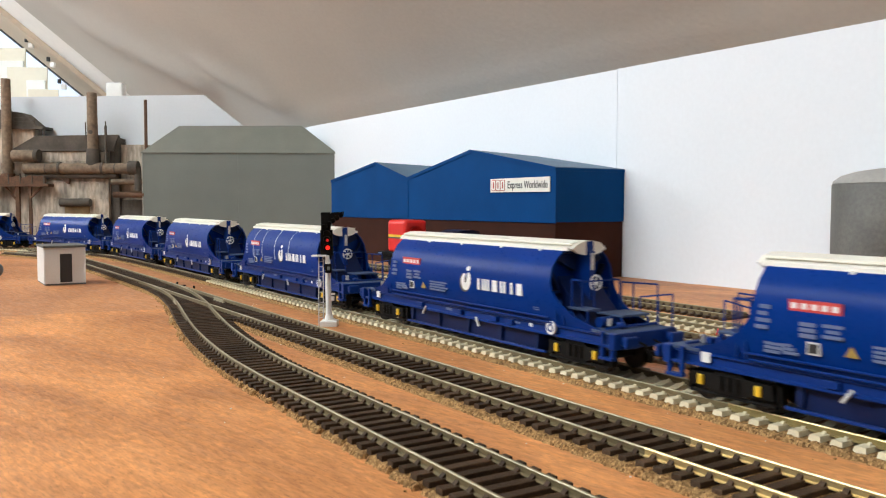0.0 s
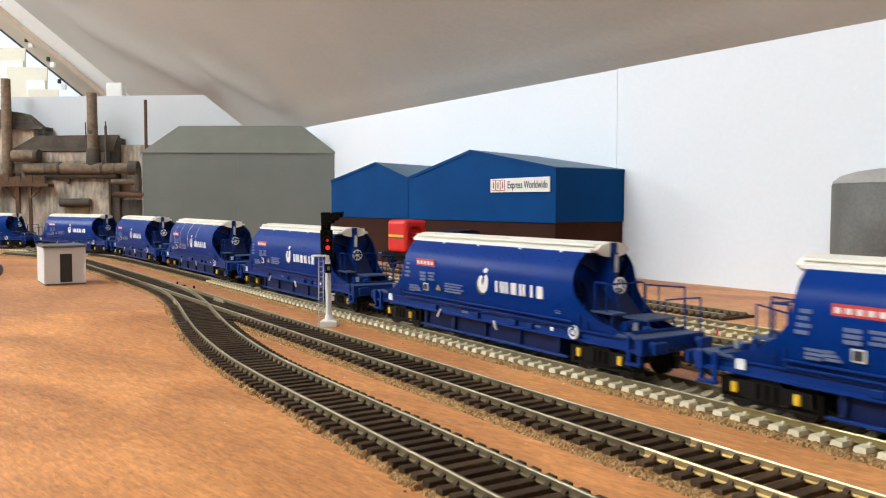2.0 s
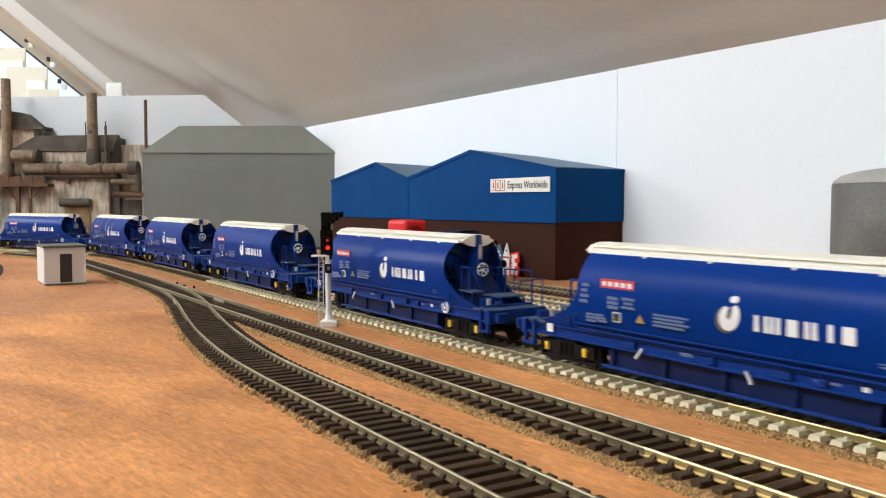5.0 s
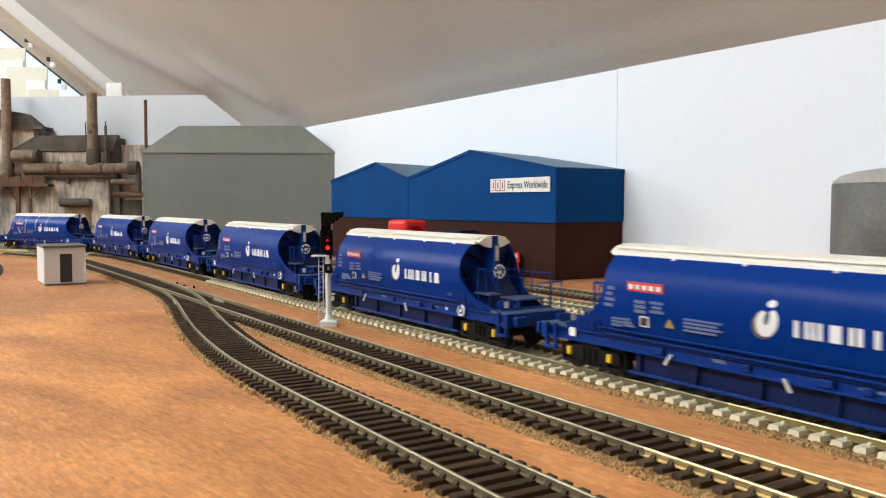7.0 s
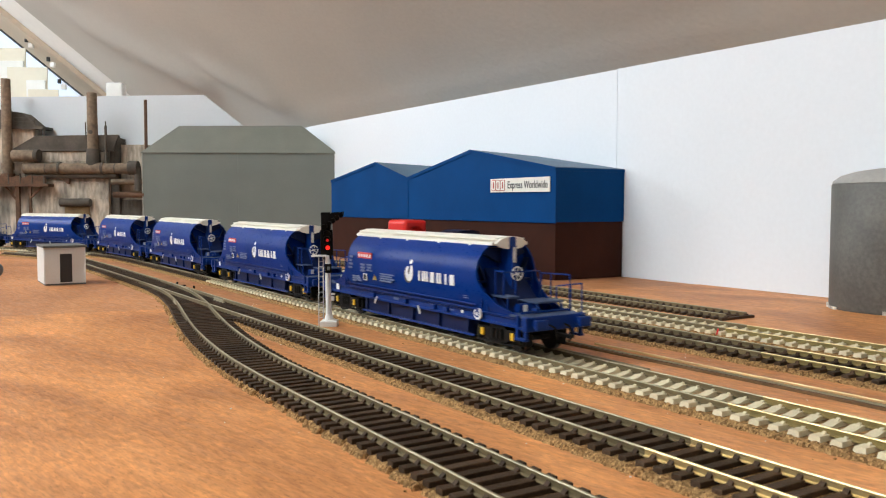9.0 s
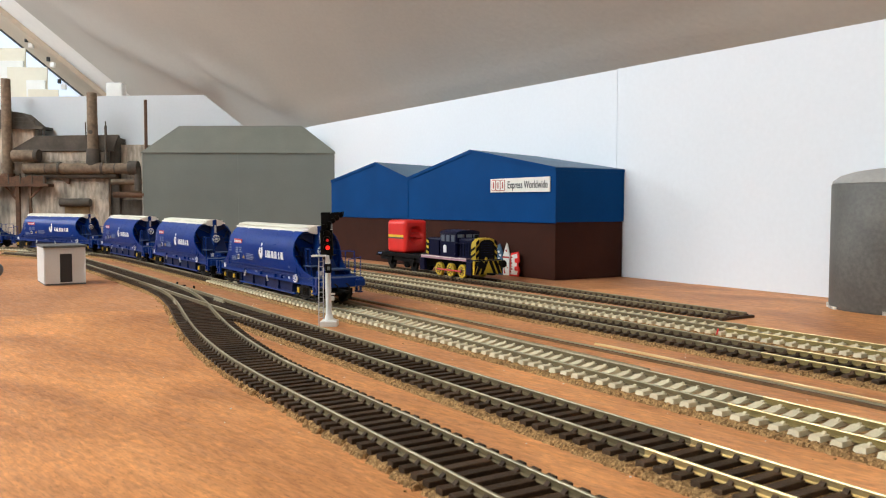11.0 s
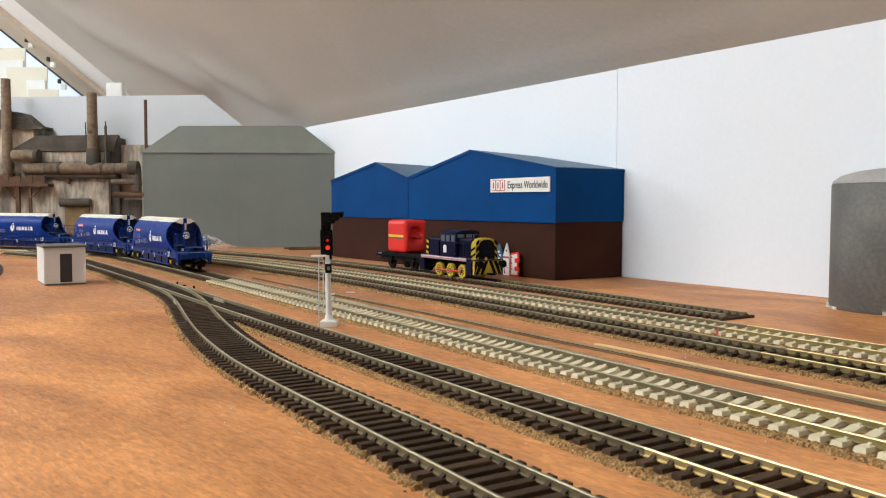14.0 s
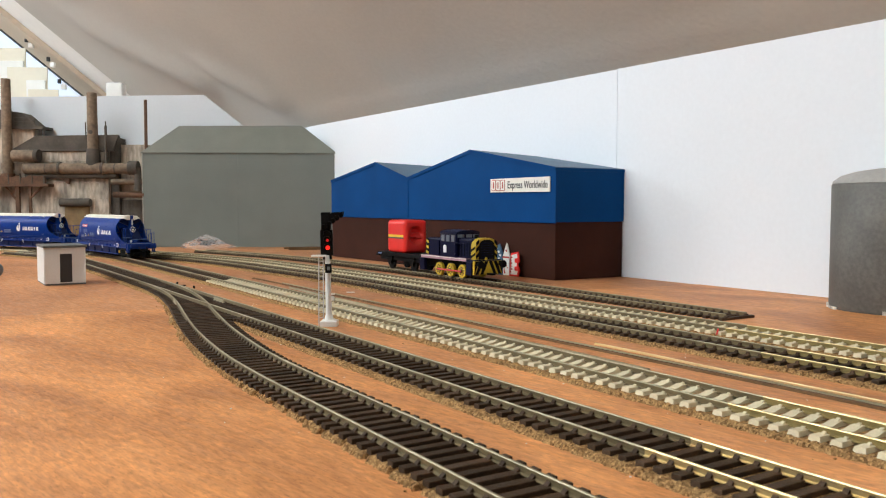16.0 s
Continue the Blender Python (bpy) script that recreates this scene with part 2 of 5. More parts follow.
def box(x0, x1, y0, y1, z0, z1, bevel=0.0, bm=None):
    bm = bm or bmesh.new()
    vs = bmesh.ops.create_cube(bm, size=1.0, matrix=Matrix.Translation(((x0 + x1) / 2, (y0 + y1) / 2, (z0 + z1) / 2)) @ Matrix.Diagonal((x1 - x0, y1 - y0, z1 - z0, 1)))["verts"]
    if bevel:
        es = list({e for v in vs for e in v.link_edges})
        bmesh.ops.bevel(bm, geom=es, offset=bevel, segments=2, profile=0.5, affect="EDGES")
    return bm


def cyl(a, b, r0, r1=None, n=16, bm=None, caps=True):
    bm = bm or bmesh.new()
    a, b = Vector(a), Vector(b)
    q = (b - a).to_track_quat("Z", "Y").to_matrix().to_4x4()
    bmesh.ops.create_cone(bm, cap_ends=caps, segments=n, radius1=r0, radius2=r0 if r1 is None else r1, depth=(b - a).length,
                          matrix=Matrix.Translation((a + b) / 2) @ q)
    return bm


def prism(poly, lo, hi, axis="x", bm=None):
    """An outline pushed from lo to hi along an axis. x: outline in (y, z); y: in (x, z); z: in (x, y)."""
    bm = bm or bmesh.new()
    put = {"x": lambda u, v, w: (w, u, v), "y": lambda u, v, w: (u, w, v), "z": lambda u, v, w: (u, v, w)}[axis]
    a = [bm.verts.new(put(u, v, lo)) for u, v in poly]
    b = [bm.verts.new(put(u, v, hi)) for u, v in poly]
    bm.faces.new(a)
    bm.faces.new(b[::-1])
    for i in range(len(poly)):
        j = (i + 1) % len(poly)
        bm.faces.new((a[i], a[j], b[j], b[i]))
    return bm


def sweep(profile, pts, bm=None, closed=True):
    """A profile in (across, up) carried along points of the plan."""
    bm = bm or bmesh.new()
    rings = []
    for i, p in enumerate(pts):
        t = (pts[min(i + 1, len(pts) - 1)] - pts[max(i - 1, 0)])
        t = Vector((t.x, t.y, 0)).normalized()
        n = Vector((-t.y, t.x, 0))
        rings.append([bm.verts.new((p.x + n.x * u, p.y + n.y * u, p.z + v)) for u, v in profile])
    for a, b in zip(rings, rings[1:]):
        for i in range(len(profile)):
            j = (i + 1) % len(profile)
            bm.faces.new((a[i], a[j], b[j], b[i]))
    bm.faces.new(rings[0])
    bm.faces.new(rings[-1][::-1])
    return bm


def tube(pts, r, n=6, bm=None):
    bm = bm or bmesh.new()
    for a, b in zip(pts, pts[1:]):
        cyl(a, b, r, r, n, bm)
    return bm


def words(text, size, material, parent, m, depth=0.0, name="lettering", bold=0.0):
    cu = bpy.data.curves.new(name, "FONT")
    cu.body, cu.size, cu.extrude, cu.align_x, cu.align_y, cu.offset = text, size, depth, "CENTER", "CENTER", bold
    tmp = new("tmp", cu)
    me = bpy.data.meshes.new_from_object(tmp.evaluated_get(bpy.context.evaluated_depsgraph_get()))
    bpy.data.objects.remove(tmp)
    me.materials.clear()
    me.materials.append(material)
    ob = new(name, me)
    ob.parent = parent
    ob.matrix_local = m
    return ob


MM = 0.001


def B(x0, x1, y0, y1, z0, z1, bevel=0.0, bm=None):
    return box(x0 * MM, x1 * MM, y0 * MM, y1 * MM, z0 * MM, z1 * MM, bevel * MM, bm)


def C(a, b, r0, r1=None, n=16, bm=None):
    return cyl([v * MM for v in a], [v * MM for v in b], r0 * MM, None if r1 is None else r1 * MM, n, bm)


def P(poly, lo, hi, axis="x", bm=None):
    return prism([(u * MM, v * MM) for u, v in poly], lo * MM, hi * MM, axis, bm)


def T(pts, r, n=6, bm=None):
    return tube([[v * MM for v in p] for p in pts], r * MM, n, bm)


def ring(c, axis, R, r, n=20, k=6, bm=None):
    """A torus in mm round an axis (x or y)."""
    bm = bm or bmesh.new()
    vs = []
    for i in range(n):
        a = 2 * math.pi * i / n
        for j in range(k):
            b = 2 * math.pi * j / k
            q = R + r * math.cos(b)
            u, v, w = q * math.cos(a), q * math.sin(a), r * math.sin(b)
            x = (w, u, v) if axis == "x" else (u, w, v)
            vs.append(bm.verts.new([(x[i2] + c[i2]) * MM for i2 in range(3)]))
    for i in range(n):
        for j in range(k):
            bm.faces.new((vs[i * k + j], vs[(i + 1) % n * k + j], vs[(i + 1) % n * k + (j + 1) % k], vs[i * k + (j + 1) % k]))
    return bm


TRACKM = Matrix(((DR.x, NN.x, 0, 0), (DR.y, NN.y, 0, 0), (0, 0, 1, 0), (0, 0, 0, 1)))


def tm(s, l, z=0.0, turn=0.0):
    """A pose in the track's own directions: x along it towards the viewer, y away across it."""
    return Matrix.Translation(at(s, l, z)) @ TRACKM @ Matrix.Rotation(radians(turn), 4, "Z")


# ---- setting ----
def slab(name, poly, z0, z1, material, label, category):
    bm = bmesh.new()
    prism(poly, z0, z1, "z", bm)
    return tagged(part(name, bm, material), label, category, kind="structure")


def xy(s, l):
    p = at(s, l)
    return (p.x, p.y)


# two sheets of plywood with a hairline joint
JOINT = [(-0.62, -0.55), (-0.5605, -0.075), (-0.47, 0.34)]
slab("ground", [xy(0.9, -0.75), xy(0.9, 0.34), xy(*JOINT[2]), xy(*JOINT[0]), xy(-0.62, -0.75)], -0.012, 0.0, PLY,
     "reddish-brown plywood baseboard with visible grain", "baseboard")
g2 = [xy(-0.471, 0.34), xy(-1.98, 0.34), xy(-1.98, -1.9), xy(-0.621, -1.9), xy(-0.621, -0.55)]
slab("ground_far", g2, -0.012, -0.0003, PLY2, "reddish-brown plywood baseboard sheet, joined edge to edge", "baseboard")


def wall(name, s0, s1, l0, l1, z0, z1, material, label):
    ob = part(name, box(s0, s1, l0, l1, z0, z1), material, m=tm(0, 0))
    return tagged(ob, label, "wall", kind="structure")


wall("wall_east_1", -0.5694, 1.0, 0.334, 0.352, -0.012, 0.215, WALL, "smooth white wall panel behind the layout")
wall("wall_east_2", -2.0, -0.5704, 0.3345, 0.352, -0.012, 0.215, WALL, "smooth white wall panel behind the layout")

# added backing: blocks the sky and gives the panel joint its shadow
wall("wall_east_3", -0.60, -0.54, 0.3523, 0.36, -0.012, 0.21, DOORDARK, "added dark strip that stands in for the shadow in the wall panel joint")

# end board with a corner cut off under the slope
bm = prism([(-1.6, -0.012), (-0.12, -0.012), (-0.12, 0.16), (-0.2802, 0.16), (-0.378, 0.2375), (-1.6, 0.222)], 1.331, 1.343, "y")
tagged(part("wall_north", bm, BOARD), "white backscene board across the end of the layout", "wall", kind="structure")

# sloping ceiling, rising from the wall over the layout
SL = 0.8


def up(l):
    return 0.192 + SL * (0.334 - l)


def slope_piece(name, s0, s1, l0, l1, lift, thick, material, label, category="ceiling"):
    poly = [(l0, up(l0) + lift), (l1, up(l1) + lift), (l1, up(l1) + lift + thick), (l0, up(l0) + lift + thick)]
    return tagged(part(name, prism(poly, s0, s1, "x"), material, m=tm(0, 0)), label, category, kind="structure")




def sag(s, l):
    """Soft swells of the hand-laid plaster: two across the far end, one along the wall."""
    drop = 0.0
    for (s0, l0), (s1, l1), wide, deep in (((-1.70, 0.070), (-1.49, 0.215), 0.036, 0.013), ((-1.38, 0.215), (-1.305, 0.278), 0.028, 0.010)):
        ds, dl = s1 - s0, l1 - l0
        size = math.hypot(ds, dl)
        across = ((s - s0) * dl - (l - l0) * ds) / size
        along = ((s - s0) * ds + (l - l0) * dl) / size
        off = max(0, -along, along - size) / 0.035
        drop += deep * math.exp(-(across / wide) ** 2 - off * off)
    return drop + 0.0012 * math.exp(-((l - 0.318) / 0.010) ** 2) + 0.0008 * math.sin(s * 9 + l * 14) * min(1, max(0, (0.33 - l) * 8))


def plaster():
    ss = [-1.918 + 0.0125 * i for i in range(61)] + [-1.10 + 0.05 * i for i in range(47)]
    ls = [0.345 - 0.005 * i for i in range(60)] + [0.04 - 0.047 * i for i in range(21)]
    bm = bmesh.new()
    under = [[bm.verts.new((s, l, up(l) - sag(s, l))) for l in ls] for s in ss]
    over = [[bm.verts.new((s, l, up(l) + 0.03)) for l in (ls[0], ls[-1])] for s in (ss[0], ss[-1])]
    for a, b in zip(under, under[1:]):
        for i in range(len(ls) - 1):
            bm.faces.new((a[i], a[i + 1], b[i + 1], b[i]))
    bm.faces.new((over[0][0], over[1][0], over[1][1], over[0][1]))
    bm.faces.new(under[0] + over[0][::-1])
    bm.faces.new(under[-1] + over[1][::-1])
    bm.faces.new([a[0] for a in under] + [over[1][0], over[0][0]])
    bm.faces.new([a[-1] for a in under] + [over[1][1], over[0][1]])
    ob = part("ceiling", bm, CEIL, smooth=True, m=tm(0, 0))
    tagged(ob, "sloping white plastered loft ceiling, its shade put into a warm grey colour", "ceiling", kind="structure")


plaster()
# the room closes behind and beside
wall("wall_south", 1.2, 1.25, -2.6, 0.36, -1.2, 1.5, ROOM, "plain painted end wall of the loft")
wall("wall_far", -4.05, -4.0, -2.6, 0.4, -1.2, 1.6, REVEAL, "white painted far end wall of the loft")
wall("wall_west", -4.0, 1.2, -2.65, -2.6, -1.2, 0.6, ROOM, "plain painted low side wall of the loft")
wall("floor", -4.0, 1.2, -2.6, 0.36, -1.25, -1.2, ROOM, "pale loft floor under the layout")
wall("ceiling_ridge", -4.0, 1.2, -1.5, -0.9, 1.18, 1.22, ROOM, "flat strip of loft ceiling along the ridge")
bm = prism([(-1.5, 1.2), (-2.65, 0.55), (-2.65, 0.59), (-1.5, 1.24)], -4.0, 1.2, "x")
tagged(part("ceiling_west", bm, ROOM, m=tm(0, 0)), "sloping ceiling on the other side of the loft", "ceiling", kind="structure")

# roof window at the far end: white lining, painted beam, gasket, bright pane and pale blinds
slope_piece("trim_1", -2.085, -1.9181, 0.345, -0.9, 0.010, 0.02, REVEAL, "white plaster lining beside the roof window", "trim")
slope_piece("trim_2", -2.222, -2.0855, 0.345, -0.9, -0.004, 0.04, WOODB, "beige painted beam beside the roof window", "trim")
slope_piece("trim_3", -2.238, -2.2225, 0.345, -0.9, -0.006, 0.02, INK, "dark gasket of the roof window", "trim")
slope_piece("window_1", -3.6, -2.2385, 0.345, -0.9, 0.020, 0.004, SKYGLOW, "bright roof window pane with daylight behind", "window")
for i, (x0, x1, zt) in enumerate(((-1.25, -0.953, 0.4195), (-0.986, -0.895, 0.373), (-0.930, -0.862, 0.3207))):
    b = thing("roller_blind", "cream paper blind hanging by the roof window", "blind", pose(0, 1.93 - 0.02 * i, 0))
    part("cloth", box(x0, x1, 0, 0.004, zt - 0.22, zt, 0.001), CREAM, b)
    part("white_lining", box((x0 + x1) / 2, x1 - 0.003, -0.006, -0.001, zt - 0.30, zt - 0.030, 0.001), REVEAL, b)
    part("bracket", box(x1 + 0.005, x1 + 0.016, 0, 0.01, zt + 0.000, zt + 0.012, 0.002), REVEAL, b)
    part("bracket_clip", box(x1 + 0.001, x1 + 0.008, -0.006, 0.0, zt + 0.012, zt + 0.022, 0.001), INK, b)
tagged(part("trim_post", box(-0.688, -0.654, 1.72, 1.745, 0.10, 0.312, 0.003), REVEAL), "short white boxed post under the slope", "post", kind="structure")


# ---- tracks ----
def main_pts(off, s0, s1, step=0.01):
    """Points along the main line, off to its side: straight, then bending away to the left, then straight again."""
    pts, s = [], s0
    while s > s1:
        pts.append(line_pos(s, off))
        s -= step
    return pts


def heading(s):
    """The turn of the main line to the left since its straight part, in radians, and the ease into it."""
    a = 0.0
    if s < -0.70:
        a += 0.08 * min(-0.70 - s, 0.30)
    if s < -1.0:
        a += 1.70 * (-1.0 - s)
    return min(a, radians(57))


_path = [at(-0.70, 0.0)]
for _i in range(1200):
    _a = TH + heading(-0.70 - 0.0025 * (_i + 0.5))
    _path.append(_path[-1] + Vector((-math.sin(_a), math.cos(_a), 0)) * 0.0025)


def line_pos(s, off=0.0, z=0.0):
    if s >= -0.70:
        return at(s, off, z)
    u = (-0.70 - s) / 0.0025
    i = min(int(u), len(_path) - 2)
    p = _path[i].lerp(_path[i + 1], u - i)
    a = TH + heading(s)
    return p + Vector((math.cos(a), math.sin(a), 0)) * off + Vector((0, 0, z))


def smooth_line(knots, step=0.006):
    """A smooth line through (s, l) knots, resampled evenly."""
    ks = [at(*k) for k in knots]
    ks = [ks[0] * 2 - ks[1]] + ks + [ks[-1] * 2 - ks[-2]]
    dense = []
    for a, b, c, d in zip(ks, ks[1:], ks[2:], ks[3:]):
        for i in range(40):
            t = i / 40
            dense.append(0.5 * (2 * b + (c - a) * t + (2 * a - 5 * b + 4 * c - d) * t * t + (3 * b - a - 3 * c + d) * t ** 3))
    return even(dense, step)


def even(dense, step):
    out, run = [dense[0]], 0.0
    for a, b in zip(dense, dense[1:]):
        d = (b - a).length
        while d > 0 and run + d >= step:
            a = a + (b - a) * ((step - run) / d)
            d, run = (b - a).length, 0.0
            out.append(a)
        run += d
    return out


RAILPROF = [(0.95, -2.3), (0.95, -2.08), (0.36, -1.75), (0.36, -0.85), (0.46, -0.65), (0.46, -0.26), (0.28, 0.0)]
RAILPROF = [(-u, v) for u, v in RAILPROF] + RAILPROF[::-1]
RAILPROF = [(u * MM, v * MM) for u, v in RAILPROF]
GAUGE = 0.0165 / 2 + 0.00045


def offset(pts, off, z):
    out = []
    for i, p in enumerate(pts):
        t = pts[min(i + 1, len(pts) - 1)] - pts[max(i - 1, 0)]
        n = Vector((-t.y, t.x, 0)).normalized()
        out.append(p + n * off + Vector((0, 0, z)))
    return out


def sleeper_mesh(kind, half=14.3):
    bm = bmesh.new()
    if kind == "wood":
        B(-1.55, 1.55, -half, half, 1.5, 3.08, 0.22, bm)
        for y in (-8.7, 8.7):
            for d in (-1, 1):
                P([(y + d * 0.45, 3.0), (y + d * 1.6, 3.0), (y + d * 1.2, 3.5), (y + d * 0.5, 4.1)], -0.75, 0.75, "x", bm)
        return mesh_of(bm, "sleeper", SLEEPER)
    prof = [(-half, 1.5), (-half + 0.3, 3.2), (-6.2, 3.1), (-2.8, 2.3), (2.8, 2.3), (6.2, 3.1), (half - 0.3, 3.2), (half, 1.5)]
    P(prof, -1.6, 1.6, "x", bm)
    for v in bm.verts:                      # sides lean in towards the top
        v.co.x *= 1.0 + 0.22 * (3.2 - v.co.z / MM) / 1.7
    for y in (-8.7, 8.7):
        for d in (-1, 1):
            P([(y + d * 0.45, 2.9), (y + d * 1.8, 3.1), (y + d * 1.3, 3.45), (y + d * 0.5, 3.75)], -0.55, 0.55, "x", bm)
    return mesh_of(bm, "sleeper", CONCRETE)


WOOD, CONC = sleeper_mesh("wood"), sleeper_mesh("concrete")


def railway(label, pts, kind="wood", cork=True, rails=RAIL, sleepers=True, skip=None, pick=None, seed=1, name="railway_track", gilt=False, bright=-0.145, wide=0.0160, chunk=False):
    rnd = random.Random(seed)
    th = thing(name, label, "railway track", kind="")
    if cork:
        bm = bmesh.new()
        rings = []
        cp = even(pts, 0.0013)
        left = right = 0.0
        for i, p in enumerate(cp):
            if chunk and i % 11 == 0:       # hand-cut lengths that step in and out
                bow = math.exp(-((s_of(p) + 0.46) / 0.09) ** 2)
                left, right = rnd.uniform(-0.0006, 0.0008) + rnd.uniform(0.0, 0.0020) * bow, rnd.uniform(-0.0004, 0.0008)
            t = cp[min(i + 1, len(cp) - 1)] - cp[max(i - 1, 0)]
            n = Vector((-t.y, t.x, 0)).normalized()
            a, b = wide + rnd.uniform(-0.0006, 0.0005) + left, wide + rnd.uniform(-0.0006, 0.0005) + right
            cut = chunk and i % 11 == 10
            if cut:
                a -= 0.004
            up_l, up_r = (rnd.uniform(0.0014, 0.0020) for _ in range(2))
            rings.append([bm.verts.new(p + n * o + Vector((0, 0, z))) for o, z in ((-b - 0.0012, -0.0001), (-b - 0.0003, up_l * 0.75), (-b + 0.0006, up_l), (a - 0.0006, up_r), (a + 0.0003, up_r * 0.75), (a + 0.0012, -0.0001))])
        for a, b in zip(rings, rings[1:]):
            for i in range(5):
                bm.faces.new((a[i], a[i + 1], b[i + 1], b[i]))
        part("cork_bed", bm, CORK, th, "crumbly brown cork strip under the track")
    for o in (-GAUGE, GAUGE):
        n = next((i for i, p in enumerate(pts) if s_of(p) < bright), 0)
        full = offset(pts, o, RT)
        for cut, top, web, label in ((full[:n + 1], BRASS, BRASS if gilt else GILTSIDE, "bright untreated rail length"),
                                     (full[n:], rails, RAILSIDE, "dull weathered rail length with worn top")):
            if len(cut) < 3:
                continue
            ob = part("rail", sweep(RAILPROF, cut), top, th, label)
            ob.data.materials.append(web)
            for face in ob.data.polygons:   # only the running surface is worn bright
                face.material_index = 0 if face.center.z > pts[0].z + RT - 0.0002 else 1
    if sleepers:
        sp = even(pts, 0.0059 if kind == "wood" else 0.0066)
        for i in range(len(sp) - 1):
            if skip and skip(sp[i]):
                continue
            t = sp[i + 1] - sp[i]
            me = pick(sp[i]) if pick else (WOOD if kind == "wood" else CONC)
            a = math.atan2(t.y, t.x) + rnd.uniform(-0.012, 0.012)
            part("sleeper", me, None, th, m=Matrix.Translation(sp[i]) @ Matrix.Rotation(a, 4, "Z"))
    return th


def s_of(p):
    return p.x * DR.x + p.y * DR.y


def l_of(p):
    return p.x * NN.x + p.y * NN.y - D0


C_PTS = main_pts(0.0, 0.16, -1.62)
B_PTS = main_pts(-0.058, 0.16, -1.25)
A_PTS = smooth_line([(0.12, -0.115), (0.0, -0.1135), (-0.1, -0.112), (-0.2, -0.110), (-0.29, -0.1085), (-0.345, -0.105), (-0.41, -0.0962), (-0.47, -0.0850),
                     (-0.54, -0.0710), (-0.60, -0.0622), (-0.66, -0.0585), (-0.70, -0.058)])
D_PTS = smooth_line([(0.12, 0.086), (-0.1, 0.086), (-0.3, 0.0875), (-0.45, 0.090), (-0.62, 0.090), (-0.755, 0.079), (-0.9, 0.064), (-1.03, 0.030), (-1.15, -0.015), (-1.27, -0.08)])
E_PTS = smooth_line([(0.12, 0.132), (-0.1, 0.132), (-0.3, 0.131), (-0.45, 0.129), (-0.62, 0.125), (-0.755, 0.115), (-0.9, 0.100), (-1.05, 0.062), (-1.17, 0.015), (-1.29, -0.05)])
F_PTS = smooth_line([(-0.317, 0.184), (-0.45, 0.187), (-0.6, 0.188), (-0.75, 0.183), (-0.9, 0.172), (-1.02, 0.150), (-1.15, 0.115)])

F_PTS = [p - Vector((0, 0, 0.0015)) for p in F_PTS]

turnout_a = lambda p: -0.70 < s_of(p) < -0.455
railway("dark-sleepered siding track curving away on a ragged cork bed", A_PTS, skip=turnout_a, seed=2, bright=-0.05, wide=0.0145, chunk=True)
railway("straight dark-sleepered track on a cork bed", B_PTS, skip=turnout_a, seed=3, gilt=True, bright=-0.147)
railway("main running track with pale concrete sleepers on cork", C_PTS, kind="concrete", seed=4, bright=-0.168,
        pick=lambda p: WOOD if -1.12 < s_of(p) < -0.695 else CONC)
railway("dark-sleepered through track on a cork bed", D_PTS, seed=5, bright=-0.22)
railway("through track with pale concrete sleepers on cork", E_PTS, kind="concrete", seed=6, bright=-0.27)
railway("short dark-sleepered siding with open rail ends", F_PTS, cork=False, seed=7)


def long_sleepers():
    """The turnout's own timbers, which reach under both of its tracks."""
    th = thing("turnout", "dark timbers and blades of a hand-worked railway turnout", "turnout")
    s = -0.698
    a_line = [(s_of(p), l_of(p)) for p in A_PTS]
    while s < -0.456:
        la = min(a_line, key=lambda q: abs(q[0] - s))[1]
        part("sleeper", box(s - 0.0016, s + 0.0016, la - 0.0143, -0.058 + 0.0143, 0.0015, 0.00308, 0.0002), SLEEPER, th, m=tm(0, 0))
        s += 0.0059
    part("check_rail", sweep(RAILPROF, [at(-0.55 + 0.01 * i, -0.0525, RT) for i in range(3)]), RAIL, th)
    part("check_rail", sweep(RAILPROF, [at(-0.555 + 0.01 * i, -0.0775 - 0.0019 * i, RT) for i in range(3)]), RAIL, th)
    part("tie_bar", box(-0.662, -0.660, -0.074, -0.040, 0.0024, 0.0031), BLACK, th, m=tm(0, 0))
    part("motor_post", cyl((-0.66, -0.034, 0.0), (-0.66, -0.034, 0.0022), 0.0008), BLACK, th, m=tm(0, 0))
    part("motor_post", cyl((-0.70, -0.036, 0.0), (-0.70, -0.036, 0.0022), 0.0008), BLACK, th, m=tm(0, 0))


long_sleepers()


